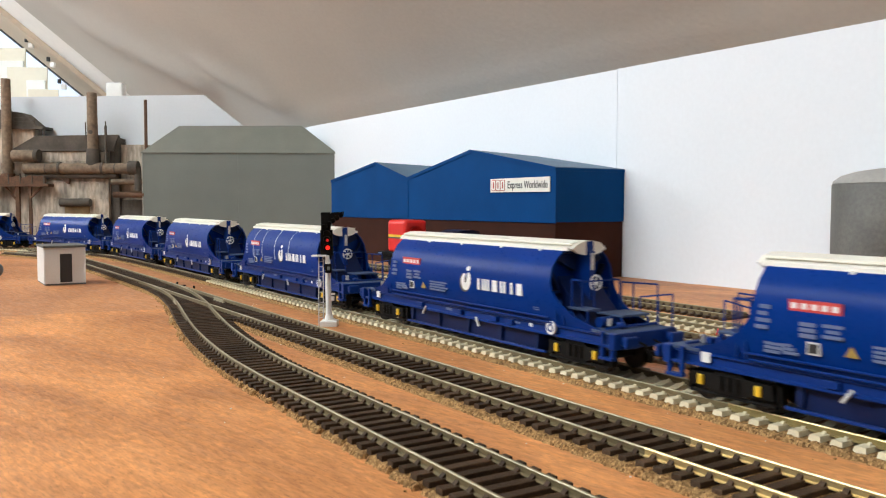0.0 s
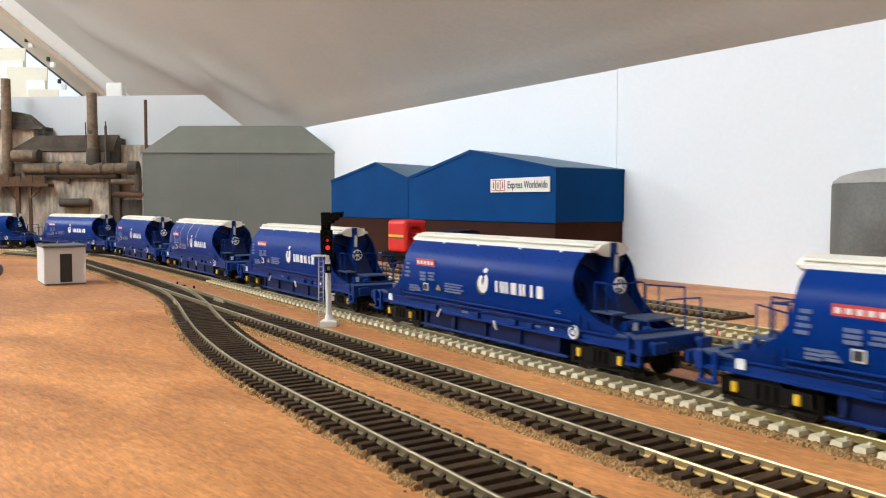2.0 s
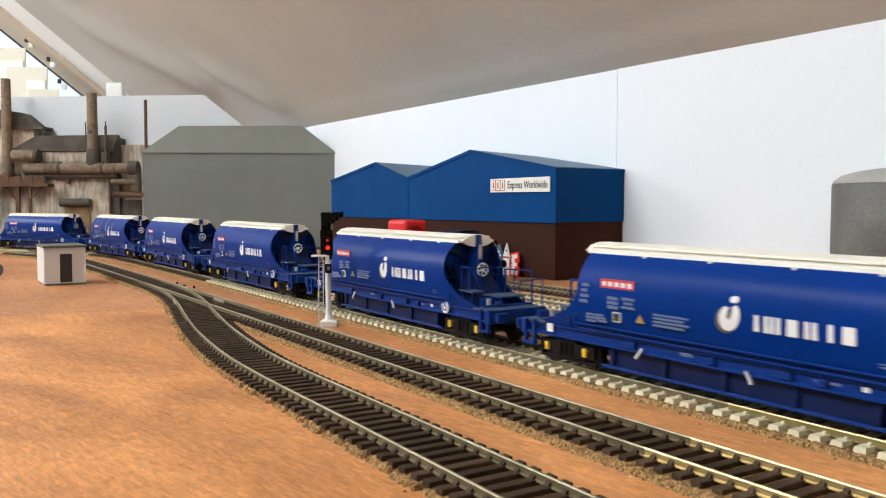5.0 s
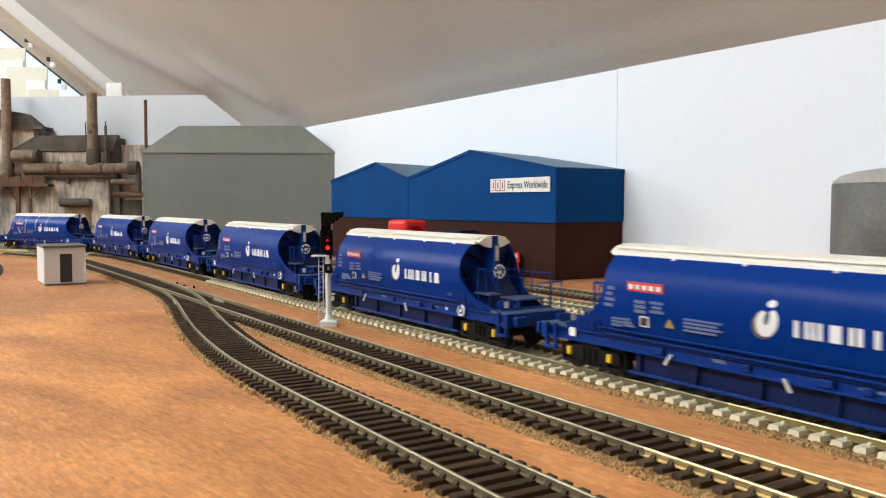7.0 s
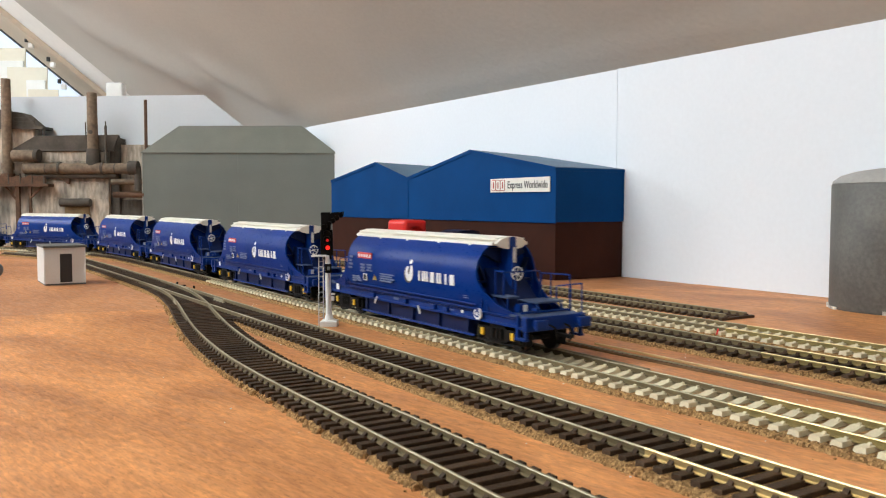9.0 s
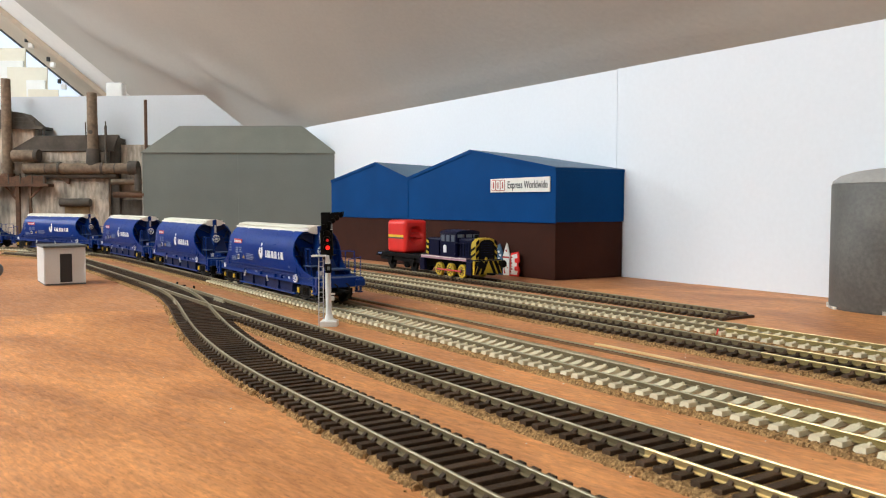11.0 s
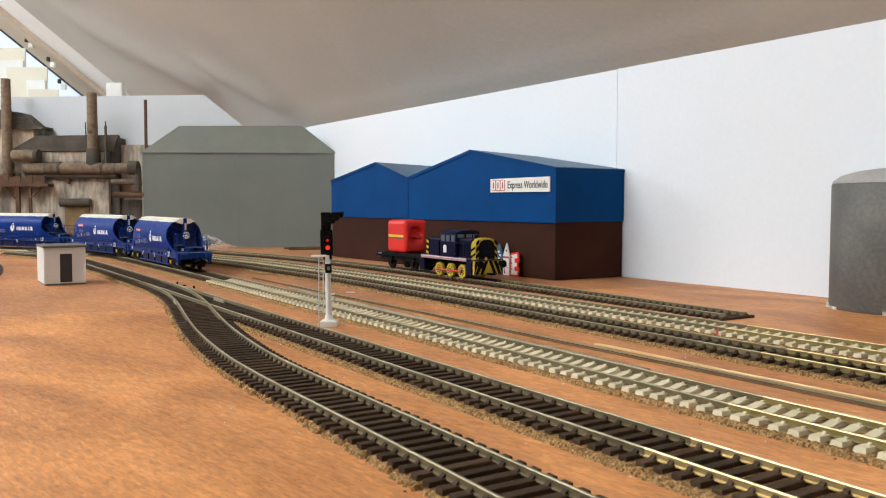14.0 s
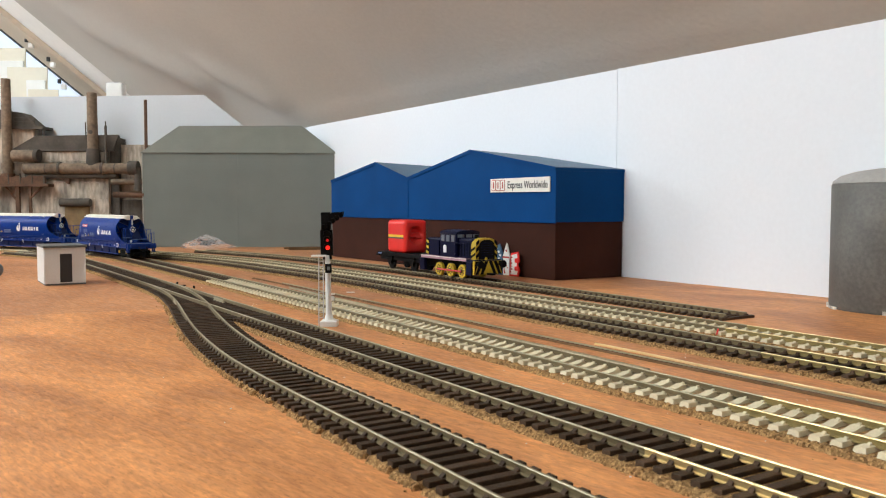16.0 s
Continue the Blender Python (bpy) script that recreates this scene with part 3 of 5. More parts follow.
# ---- hopper wagons ----
def wagon():
    w = thing("hopper_wagon", "blue bogie hopper wagon with white roof, part of a moving train", "railway wagon", group="hopper wagons of the train")
    side = [(-13.3, 15.5), (-14.2, 17.5), (-15.2, 20), (-16.3, 24.5), (-16.9, 29), (-16.7, 33), (-15.6, 37.5), (-13.3, 41.2), (-9.2, 44.8)]
    full = side + [(-y, z) for y, z in side[::-1]]
    ends = {15.5: 91.5, 17.5: 83.5, 20: 74.5, 24.5: 67, 29: 63.2, 33: 62.2, 37.5: 62, 41.2: 62.2, 44.8: 62.6}
    body = part("body", P(full, -57, 57, "x"), WBLUE, w, smooth=True)
    for e in (1, -1):                       # the side plates reach past the tank's end
        for sy in (1, -1):
            bm = bmesh.new()
            rows = []
            for inn in (0.0, 0.9):
                rows.append([[bm.verts.new((x * e * MM, (y + inn) * sy * MM, z * MM)) for x in (56.9, (56.9 + ends[z]) / 2, ends[z])] for y, z in side])
            for k, g in enumerate(rows):
                for a, b in zip(g, g[1:]):
                    for i in range(2):
                        bm.faces.new((a[i], a[i + 1], b[i + 1], b[i]))
            o, i2 = rows
            for q in range(len(side) - 1):
                bm.faces.new((o[q][2], o[q + 1][2], i2[q + 1][2], i2[q][2]))
            for q in (0, len(side) - 1):
                for i in range(2):
                    bm.faces.new((o[q][i], o[q][i + 1], i2[q][i + 1], i2[q][i]))
            part("side_plate", bm, WBLUE, w, smooth=True)
        f = lambda x: (x + 1.5) * e
        part("end_post", B(*sorted((f(55.5), f(66.5))), -1.4, 1.4, 16, 44, 0.2), WDARK, w)
        for sy in (1, -1):
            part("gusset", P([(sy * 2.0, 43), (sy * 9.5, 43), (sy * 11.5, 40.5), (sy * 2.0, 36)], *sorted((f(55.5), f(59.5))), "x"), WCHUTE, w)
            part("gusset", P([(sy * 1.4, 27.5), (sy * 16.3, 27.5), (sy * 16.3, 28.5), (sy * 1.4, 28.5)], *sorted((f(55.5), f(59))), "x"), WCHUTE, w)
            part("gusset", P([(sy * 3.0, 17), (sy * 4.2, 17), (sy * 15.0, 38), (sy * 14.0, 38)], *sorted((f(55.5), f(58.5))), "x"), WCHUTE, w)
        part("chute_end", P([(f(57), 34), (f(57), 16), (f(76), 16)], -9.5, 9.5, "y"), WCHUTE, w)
        part("walkway", B(*sorted((f(65), f(77))), -11.5, -5, 22.2, 23.0, 0.1), WALK, w, "grey chequered walkway plate")
        part("walkway", B(*sorted((f(72), f(85))), -2, 12.5, 20.2, 21.0, 0.1), WALK, w, "grey chequered walkway plate")
        for x0, z0, x1, y0 in ((66, 22.2, 72, -10.8), (76, 22.2, 76, -10.8), (72.5, 20.2, 80, 11.8), (84, 20.2, 86, 11.8), (84, 20.2, 86, -1.5)):
            part("walkway_strut", T([(f(x0), y0, z0), (f(x1), y0, 15.6)], 0.5), WDARK, w)
        part("air_tank", C((f(79), -8, 18.2), (f(79), 3, 18.2), 2.0, n=14), WDARK, w, smooth=True)
        part("end_ladder", T([(f(63.5), -15.2, 16), (f(63.5), -15.6, 27)], 0.35, bm=T([(f(67.5), -14.6, 16), (f(66), -15.6, 26)], 0.35)), WDARK, w)
        part("brake_rod", T([(f(70.2), -2.2, 30), (f(70.2), -2.2, 18), (f(80), -2.2, 17)], 0.4), WDARK, w)
        part("cross_pipe", T([(f(88), -13, 17.4), (f(88), 13, 17.4)], 0.5), WDARK, w)
        part("label_tag", B(*sorted((f(85), f(85.3))), -9.4, -7.4, 17.6, 20.4), WGREY, w, "pale label tag")
        f = lambda x: (x - 0.6) * e
        part("end_deck", B(*sorted((f(84), f(97))), -14.5, 14.5, 15.6, 16.6, 0.15), WALK, w, "grey end deck")
        part("end_beam", B(*sorted((f(94.5), f(97.5))), -16.0, 16.0, 10.6, 16.5, 0.3), WDARK, w)
        for sy in (-1, 1):
            bf = part("buffer", C((f(97.5), sy * 11.5, 13.6), (f(100.5), sy * 11.5, 13.6), 1.8), WDARK, w)
            part("buffer_head", B(*sorted((f(100.5), f(102.4))), sy * 11.5 - 3.1, sy * 11.5 + 3.1, 11.5, 15.7, 0.6), WDARK, bf)
            part("step", B(*sorted((f(89.6), f(91))), *sorted((sy * 14.0, sy * 15.4)), 7.0, 16.7, 0.1), WDARK, w)
            part("step", B(*sorted((f(94.8), f(96.2))), *sorted((sy * 14.0, sy * 15.4)), 7.0, 16.7, 0.1), WDARK, w)
            part("step_plate", B(*sorted((f(89.4), f(96.4))), *sorted((sy * 13.6, sy * 16.0)), 6.6, 7.6, 0.1), WDARK, w)
            part("step_plate", B(*sorted((f(91), f(94.8))), *sorted((sy * 14.0, sy * 15.2)), 11.0, 12.0, 0.1), WDARK, w)
            part("air_pipe", T([(f(97), sy * 4, 13), (f(101), sy * 4, 12), (f(102.5), sy * 4, 8), (f(101.5), sy * 3, 6)], 0.45), BOGIE, w)
        part("railing", T([(f(65), 13, 21), (f(65), 13, 32.4), (f(70.5), 13, 32.4), (f(70.5), 13, 21)], 0.32), WDARK, w)
        part("railing", T([(f(71.5), 13, 21), (f(71.5), 13, 31.6), (f(90.5), 13, 32.2), (f(90.5), 13, 16.6)], 0.32), WDARK, w)
        part("railing", T([(f(78), 13, 21), (f(78), 13, 31.8)], 0.32), WDARK, w)
        part("railing", T([(f(80.6), 14, 16.6), (f(80.6), 14, 26.5), (f(97), 14, 29), (f(97), 14, 16.6)], 0.32), WDARK, w)
        part("railing", T([(f(90), 14, 16.6), (f(90), 14, 28)], 0.32), WDARK, w)
        part("railing", T([(f(68.2), -10, 23), (f(68.2), -10, 33.4), (f(74.2), -10, 33.4), (f(74.2), -10, 23)], 0.45), WDARK, w)
        part("railing", T([(f(74.2), -10, 33.0), (f(74.2), 8, 33.0)], 0.3), WDARK, w)
        part("brake_valve", B(*sorted((f(87), f(90))), -5, -2.6, 16.6, 18.8, 0.5), WDARK, w)
        part("coupling", B(*sorted((f(97.5), f(107))), -1.5, 1.5, 8.2, 9.6, 0.3), BOGIE, w)
    hw = part("handwheel", ring((70.2, 0, 31.9), "x", 2.9, 0.36), WLOGO, w, "white spoked handwheel")
    for a in (0.3, 1.35, 2.4):
        part("spoke", T([(70.2, -2.8 * math.cos(a), 31.9 - 2.8 * math.sin(a)), (70.2, 2.8 * math.cos(a), 31.9 + 2.8 * math.sin(a))], 0.28), WLOGO, hw)
    part("hub", C((69.6, 0, 31.9), (70.8, 0, 31.9), 0.9, n=12), WLOGO, hw)
    part("gauge_strip", B(67.95, 68.4, -0.8, 0.8, 36.7, 43.4), WGREY, w, "grey scale strip on the end post")
    prof = [(-9.9, 44.2), (-9.9, 45.4), (-6.6, 46.0), (-6.6, 46.5), (-7.9, 46.5), (-7.9, 47.2), (-2, 48.0), (2, 48.0), (7.9, 47.2), (7.9, 46.5), (6.6, 46.5), (6.6, 46.0), (9.9, 45.4), (9.9, 44.2)]
    roof = part("roof", P(prof, -64.6, 64.6, "x"), WWHITE, w, "white ribbed roof cover")
    for e, x in ((1, 64.6), (-1, -64.6)):
        lens = [(-9.0, 45.0), (-6.2, 47.0), (-2.5, 48.0), (2.5, 48.0), (6, 47.0), (8.4, 45.0), (5.6, 43.2), (2.5, 42.5), (-2.5, 42.5), (-5.8, 43.2)]
        part("roof_end", P(lens, *sorted((x, x + e * 2.0)), "x"), WWHITE, roof)
        part("end_stripe", B(*sorted((x + e * 2.0, x + e * 2.2)), -1.7, 1.7, 42.5, 47.9), WDARK, roof, "blue stripe on the roof's end")
    for x in (-36, -8, 22, 48):
        part("roof_catch", B(x, x + 1.3, -10.8, -9.8, 43.6, 44.4, 0.1), WWHITE, roof)
    for sy in (-1, 1):
        part("solebar", P([(sy * 12.4, 11), (sy * 14.0, 11), (sy * 14.0, 11.8), (sy * 13.0, 12.1), (sy * 13.0, 14.6), (sy * 14.0, 14.9), (sy * 14.0, 15.5), (sy * 12.4, 15.5)], -95, 95, "x"), WDARK, w)
        part("pipe", T([(-66, sy * 15.2, 18.2), (60, sy * 15.2, 18.2)], 0.4), WDARK, w)
        part("pipe", T([(-64, sy * 15.0, 16.3), (62, sy * 15.0, 16.3)], 0.35), WDARK, w)
        part("lever", P([(-35.2, 9.4), (-34.4, 9.0), (-31.6, 12.8), (-32.4, 13.2)], *sorted((sy * 14.2, sy * 14.9)), "y"), WGREY, w, "pale release lever")
        part("lever", P([(11.6, 8.6), (12.6, 9.0), (10.4, 12.8), (9.6, 12.4)], *sorted((sy * 14.2, sy * 14.9)), "y"), WGREY, w, "pale release lever")
        for x, wd in ((-40, 4.0), (-5, 3.0), (20, 5.0), (33, 3.0)):
            part("solebar_box", B(x, x + wd, *sorted((sy * 13.0, sy * 14.6)), 12.2, 14.4, 0.2), WDARK, w)
        part("lower_rail", B(-54, 54, *sorted((sy * 10.9, sy * 12.0)), 3.0, 4.0, 0.15), WDARK, w, "blue strip along the foot of the chutes")
    part("floor_pan", B(-94, 94, -12.4, 12.4, 12.5, 15.5), WDARK, w)
    for x in (-49, -24.5, 0, 24.5):
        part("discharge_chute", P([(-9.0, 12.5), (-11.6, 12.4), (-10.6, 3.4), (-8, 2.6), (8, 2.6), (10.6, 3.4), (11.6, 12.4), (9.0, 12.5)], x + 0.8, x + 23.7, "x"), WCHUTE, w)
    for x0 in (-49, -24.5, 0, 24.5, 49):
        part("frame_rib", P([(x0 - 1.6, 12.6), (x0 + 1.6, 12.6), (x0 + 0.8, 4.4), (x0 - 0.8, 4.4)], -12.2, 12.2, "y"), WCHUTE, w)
    for xb in (-73, 73):
        bg = part("bogie", B(xb - 3, xb + 3, -10, 10, 6, 11, 0.4), BOGIE, w, "black bogie with yellow axle boxes")
        for sy in (-1, 1):
            pr = [(xb - 15.5, 4.6), (xb - 15, 9.0), (xb - 6, 9.2), (xb - 4, 11), (xb + 4, 11), (xb + 6, 9.2), (xb + 15, 9.0), (xb + 15.5, 4.6), (xb + 8, 4.6), (xb + 5, 3.4), (xb - 5, 3.4), (xb - 8, 4.6)]
            part("tie_bar", B(xb - 16, xb + 16, *sorted((sy * 10.9, sy * 12.0)), 2.2, 3.2, 0.2), BOGIE, bg)
            part("brake_block", B(xb - 17.5, xb - 15.4, *sorted((sy * 7.4, sy * 11)), 3, 9, 0.3), BOGIE, bg)
            part("brake_block", B(xb + 15.4, xb + 17.5, *sorted((sy * 7.4, sy * 11)), 3, 9, 0.3), BOGIE, bg)
            part("side_frame", P(pr, *sorted((sy * 10.6, sy * 12.6)), "y"), BOGIE, bg)
            for d in (-3, 0, 3):
                part("spring", C((xb + d, sy * 12.6, 4.6), (xb + d, sy * 12.6, 9.2), 1.1, n=8), BOGIE, bg)
            for d in (-10.7, 10.7):
                part("axle_box", B(xb + d - 1.0, xb + d + 1.0, *sorted((sy * 12.4, sy * 13.6)), 5.1, 8.4, 0.4), YELLOW, bg, "yellow axle box cover")
        for d in (-10.7, 10.7):
            part("wheelset", C((0, -9.6, 0), (0, -7.0, 0), 5.6, n=20, bm=C((0, 9.6, 0), (0, 7.0, 0), 5.6, n=20, bm=C((0, -9, 0), (0, 9, 0), 1.0, n=8))), WHEELD, bg, m=pose((xb + d) * MM, 0, 5.6 * MM))
    # markings on both sides: plain shapes in the marks' colours
    for sy in (-1, 1):
        y = sy * 17.15

        def plate(name, x0, x1, z0, z1, material, yy=y, label=""):
            part(name, B(*sorted(((x0 + 1.5) * -sy, (x1 + 1.5) * -sy)), *sorted((yy, yy - sy * 0.5)), z0, z1), material, w, label)
        xs = [(12.0, [(0, 1.5)]), (15.0, [(0, 1.3), (2.0, 1.2), (4.0, 1.3)]), (21.8, [(0, 3.4)]), (26.8, [(0, 1.4), (2.3, 1.5)]), (32.2, [(1.1, 1.5)]), (37.0, [(0, 3.6)])]
        for x, bars in [(12.8 + (x - 12) * 1.1, bars) for x, bars in xs]:
            for o, wd in bars:
                plate("letter_block", x + o, x + o + wd, 25.3, 30.1, WLOGO, sy * 17.0)
        def flank(z):
            """How far out the tank's side is at a height."""
            for (y0, z0), (y1, z1) in zip(side, side[1:]):
                if z0 <= z <= z1:
                    return -(y0 + (y1 - y0) * (z - z0) / (z1 - z0))
            return 16.0

        def bowl(cx, cz, ra, rb, ia, ib, du, dv, lift, a0=1.15, a1=-4.05):
            """An open, leaning bowl shape that lies on the tank's side."""
            bm, pairs = bmesh.new(), []
            for i in range(27):
                a = a0 + (a1 - a0) * i / 26
                row = []
                for pa, pb, eu, ev in ((ra, rb, 0, 0), (ia, ib, du, dv)):
                    u, v = pa * math.cos(a) + eu, pb * math.sin(a) + ev
                    u += 0.22 * v
                    row.append(bm.verts.new(((cx + u) * -sy * MM, sy * (flank(cz + v) + lift) * MM, (cz + v) * MM)))
                pairs.append(row)
            for p, q in zip(pairs, pairs[1:]):
                bm.faces.new((p[0], p[1], q[1], q[0]))
            return bm
        em = part("emblem", bowl(5.5, 28.4, 3.7, 4.3, 0.9, 2.0, -0.2, 1.2, 0.22), WLOGO, w, "silver bowl-shaped emblem")
        part("emblem_shade", bowl(4.5, 27.7, 4.2, 4.5, 2.2, 2.6, 0.3, 1.0, 0.12), WGREYD, em, "dark rim of the emblem")
        part("emblem_core", bowl(5.5, 28.9, 1.5, 2.6, 0.1, 0.3, 0, 0.6, 0.16), WGREYD, em)
        part("emblem_dot", bowl(7.1, 33.9, 1.5, 1.1, 0.05, 0.05, 0, 0, 0.24, 0, -6.283), WLOGO, em)
        plate("name_panel", -51.6, -35.6, 32.8, 36.0, WRED, sy * 16.8, "red panel with pale blocks")
        for i in range(5):
            plate("letter_block", -50.8 + i * 3.1, -49.0 + i * 3.1, 33.5, 35.1, WLOGO, sy * 16.95)
        for i in range(4):
            plate("data_line", -27, -14 + (i % 2) * 2, 21.8 + i * 1.2, 22.5 + i * 1.2, WFAINT, sy * 16.55)
            plate("data_line", -62.5 + i * 0.5, -58.4 + (i % 2), 26.5 + i * 2.0, 27.6 + i * 2.0, WFAINT, sy * 17.1)
        for i in range(3):
            plate("data_block", -48, -43, 25.6 + i * 1.6, 26.7 + i * 1.6, WFAINT, sy * 17.1)
            plate("data_block", -41 + i % 2, -35 - i % 2, 26.2 + i * 1.5, 27.1 + i * 1.5, WFAINT, sy * 17.1)
        for i in range(3):
            plate("data_mark", 50 - i * 0.4, 53, 20.4 + i * 0.9, 20.8 + i * 0.9, WFAINT, sy * 15.6)
        plate("solebar_mark", -18, -13, 12.9, 14.1, WFAINT, sy * 13.1)
        plate("solebar_mark", 30, 38, 13.0, 13.8, WFAINT, sy * 13.1)
        plate("solebar_mark", 44, 46, 12.8, 14.2, WLOGO, sy * 13.1)
        for i in range(3):
            plate("data_block", -60, -55 + i, 19.6 + i * 1.2, 20.4 + i * 1.2, WFAINT, sy * 16.0)
            plate("data_block", -54, -49 - i, 20.0 + i * 1.1, 20.8 + i * 1.1, WFAINT, sy * 16.0)
        plate("data_plate", -46, -42, 21.0, 24.6, WGREY, sy * 16.4, "white-edged data plate")
        plate("data_plate_face", -45.4, -42.6, 21.5, 24.1, INK, sy * 16.55)
        part("warning_triangle", P([(-33.5 * -sy, 22), (-29.5 * -sy, 22), (-31.5 * -sy, 25)], *sorted((sy * 16.0, sy * 16.4)), "y"), OCHRE, w, "small ochre warning triangle")
        bd = part("brake_disc", C((60.9 * -sy, sy * 14.0, 14.2), (60.9 * -sy, sy * 15.0, 14.2), 2.6, n=20), WLOGO, w, "white brake disc")
        part("disc_mark", ring((60.9 * -sy, sy * 15.0, 14.2), "y", 1.3, 0.35), WDARK, bd)
        plate("white_square", -84.2, -80.8, 12.6, 15.8, WLOGO, sy * 14.1, "white end square")
    return w


SPEED, PITCH, LEAD = 0.10160, 0.21622, -0.2398


def wagon_pose(k, t):
    """The wagon's pose when t seconds have gone by: it rides on its two bogies."""
    s = LEAD - SPEED * (t - PITCH / SPEED * k) - 0.0705
    a, b = line_pos(s + 0.073, 0, RT), line_pos(s - 0.073, 0, RT)
    d = a - b
    mid = (a + b) / 2
    return Matrix.Translation(mid) @ Matrix.Rotation(math.atan2(d.y, d.x), 4, "Z")


first = wagon()
WAGONS = [(4, first)]
for k in range(-5, 4):
    WAGONS.append((k, copy_thing(first, Matrix())))
for k, w in WAGONS:
    w.matrix_world = wagon_pose(k, 0)
    if k == -1:                             # this one carries pale hoop-shaped scuffs round its tank
        w["label"] = "blue bogie hopper wagon with pale hoop marks and white roof"
        ol = [(-16.3, 24.5), (-16.9, 29), (-16.7, 33), (-15.6, 37.5), (-13.3, 41.2), (-10.2, 43.9)]
        for x0, wd in ((-46, 0.7), (-29, 0.7), (-6, 0.9), (18, 0.7)):
            bm = bmesh.new()
            a = [[bm.verts.new((x * MM, (y - o) * MM, (z + o) * MM)) for x in (x0, x0 + wd)] for y, z in ol for o in (0.12,)]
            for q, r in zip(a, a[1:]):
                bm.faces.new((q[0], q[1], r[1], r[0]))
            part("hoop_mark", bm, WGREY, w, "thin pale hoop mark")


# ---- blue warehouse with two gables ----
def warehouse():
    def P(poly, lo, hi, axis):
        """As above, with the depth leaning a little to one side, as the building's end wall does."""
        bm = prism([(u * MM, v * MM) for u, v in poly], lo * MM, hi * MM, axis)
        for vert in bm.verts:
            if vert.co.y > 0.07 and vert.co.z > 0.098:      # the ridges sink a little to the back
                vert.co.z -= 0.17 * (vert.co.z - 0.098)
            vert.co.x += 0.075 * vert.co.y
        return bm

    turn = math.degrees(math.atan(0.05))
    w = thing("warehouse", "model warehouse with blue cladding over brown lower walls and two gables", "building", tm(-0.5607, 0.253, 0, turn))
    x = [-411, -302.4, -234.5, -121.7, 0]
    zt = [95, 113.8, 94.5, 119, 98]
    part("wall", P([(x[0] + 0.8, 0), (x[4] - 0.8, 0), (x[4] - 0.8, 51), (x[0] + 0.8, 51)], 0.8, 79, "y"), TBROWN, w, "dark brown lower wall")
    for a, b, c, name in ((0, 1, 2, 1), (2, 3, 4, 2)):
        gap = 0.4 if a else 0
        part("cladding", P([(x[a] + gap, 51), (x[c], 51), (x[c], zt[c]), (x[b], zt[b]), (x[a] + gap, zt[a])], 0, 80, "y"), TBLUE, w, "blue clad upper wall")
        for p, q in ((a, b), (b, c)):
            part("roof", P([(x[p], zt[p] + 0.2), (x[q], zt[q] + 0.2), (x[q], zt[q] + 1.3), (x[p], zt[p] + 1.3)], -0.6, 80.4, "y"), TROOF, w, "blue-grey roof slope")
            part("barge_board", P([(x[p], zt[p] - 1.8), (x[q], zt[q] - 1.8), (x[q], zt[q] + 1.4), (x[p], zt[p] + 1.4)], -1.1, -0.6, "y"), TBLUE, w)
    part("corner_trim", B(-1.6, 0.5, -0.5, 1.4, 51, 97.5, 0.1), TBLUE, w)
    part("corner_trim", B(-235.5, -233.5, -0.6, 0, 51, 93.5, 0.1), TBLUE, w)
    part("drip_edge", B(-411, 0.6, -0.6, 0.0, 50.3, 51.2), TBLUE, w)
    part("eaves_trim", P([(0.0, 96.0), (0.8, 96.0), (0.8, 98.6), (0.0, 98.6)], -0.5, 80, "y"), TBLUE, w)
    sign = part("sign_board", P([(-88.6, 77.9), (-6.2, 77.9), (-6.2, 91.2), (-88.6, 90.6)], -1.4, -0.4, "y"), SIGNW, w, "white sign with black lettering")
    up_m = Matrix.Rotation(radians(90), 4, "X")
    words("Express Worldwide", 9.2 * MM, INK, sign, Matrix.Translation((-36.2 * MM, -1.5 * MM, 84.3 * MM)) @ up_m @ Matrix.Diagonal((0.74, 1.03, 1, 1)), 0.0001, bold=0.0001)
    for i in range(3):
        x0 = -86.5 + i * 6.6
        part("logo_square", B(x0, x0 + 6.0, -1.65, -1.4, 79.4, 89.4), INKRED, sign, "red-edged square logo")
        part("logo_square_face", B(x0 + 0.5, x0 + 5.5, -1.8, -1.6, 79.9, 88.9), SIGNW, sign)
        part("logo_mark", B(x0 + 2.3, x0 + 3.7, -1.95, -1.75, 81.5, 87.4), INKRED, sign)
    return w


warehouse()


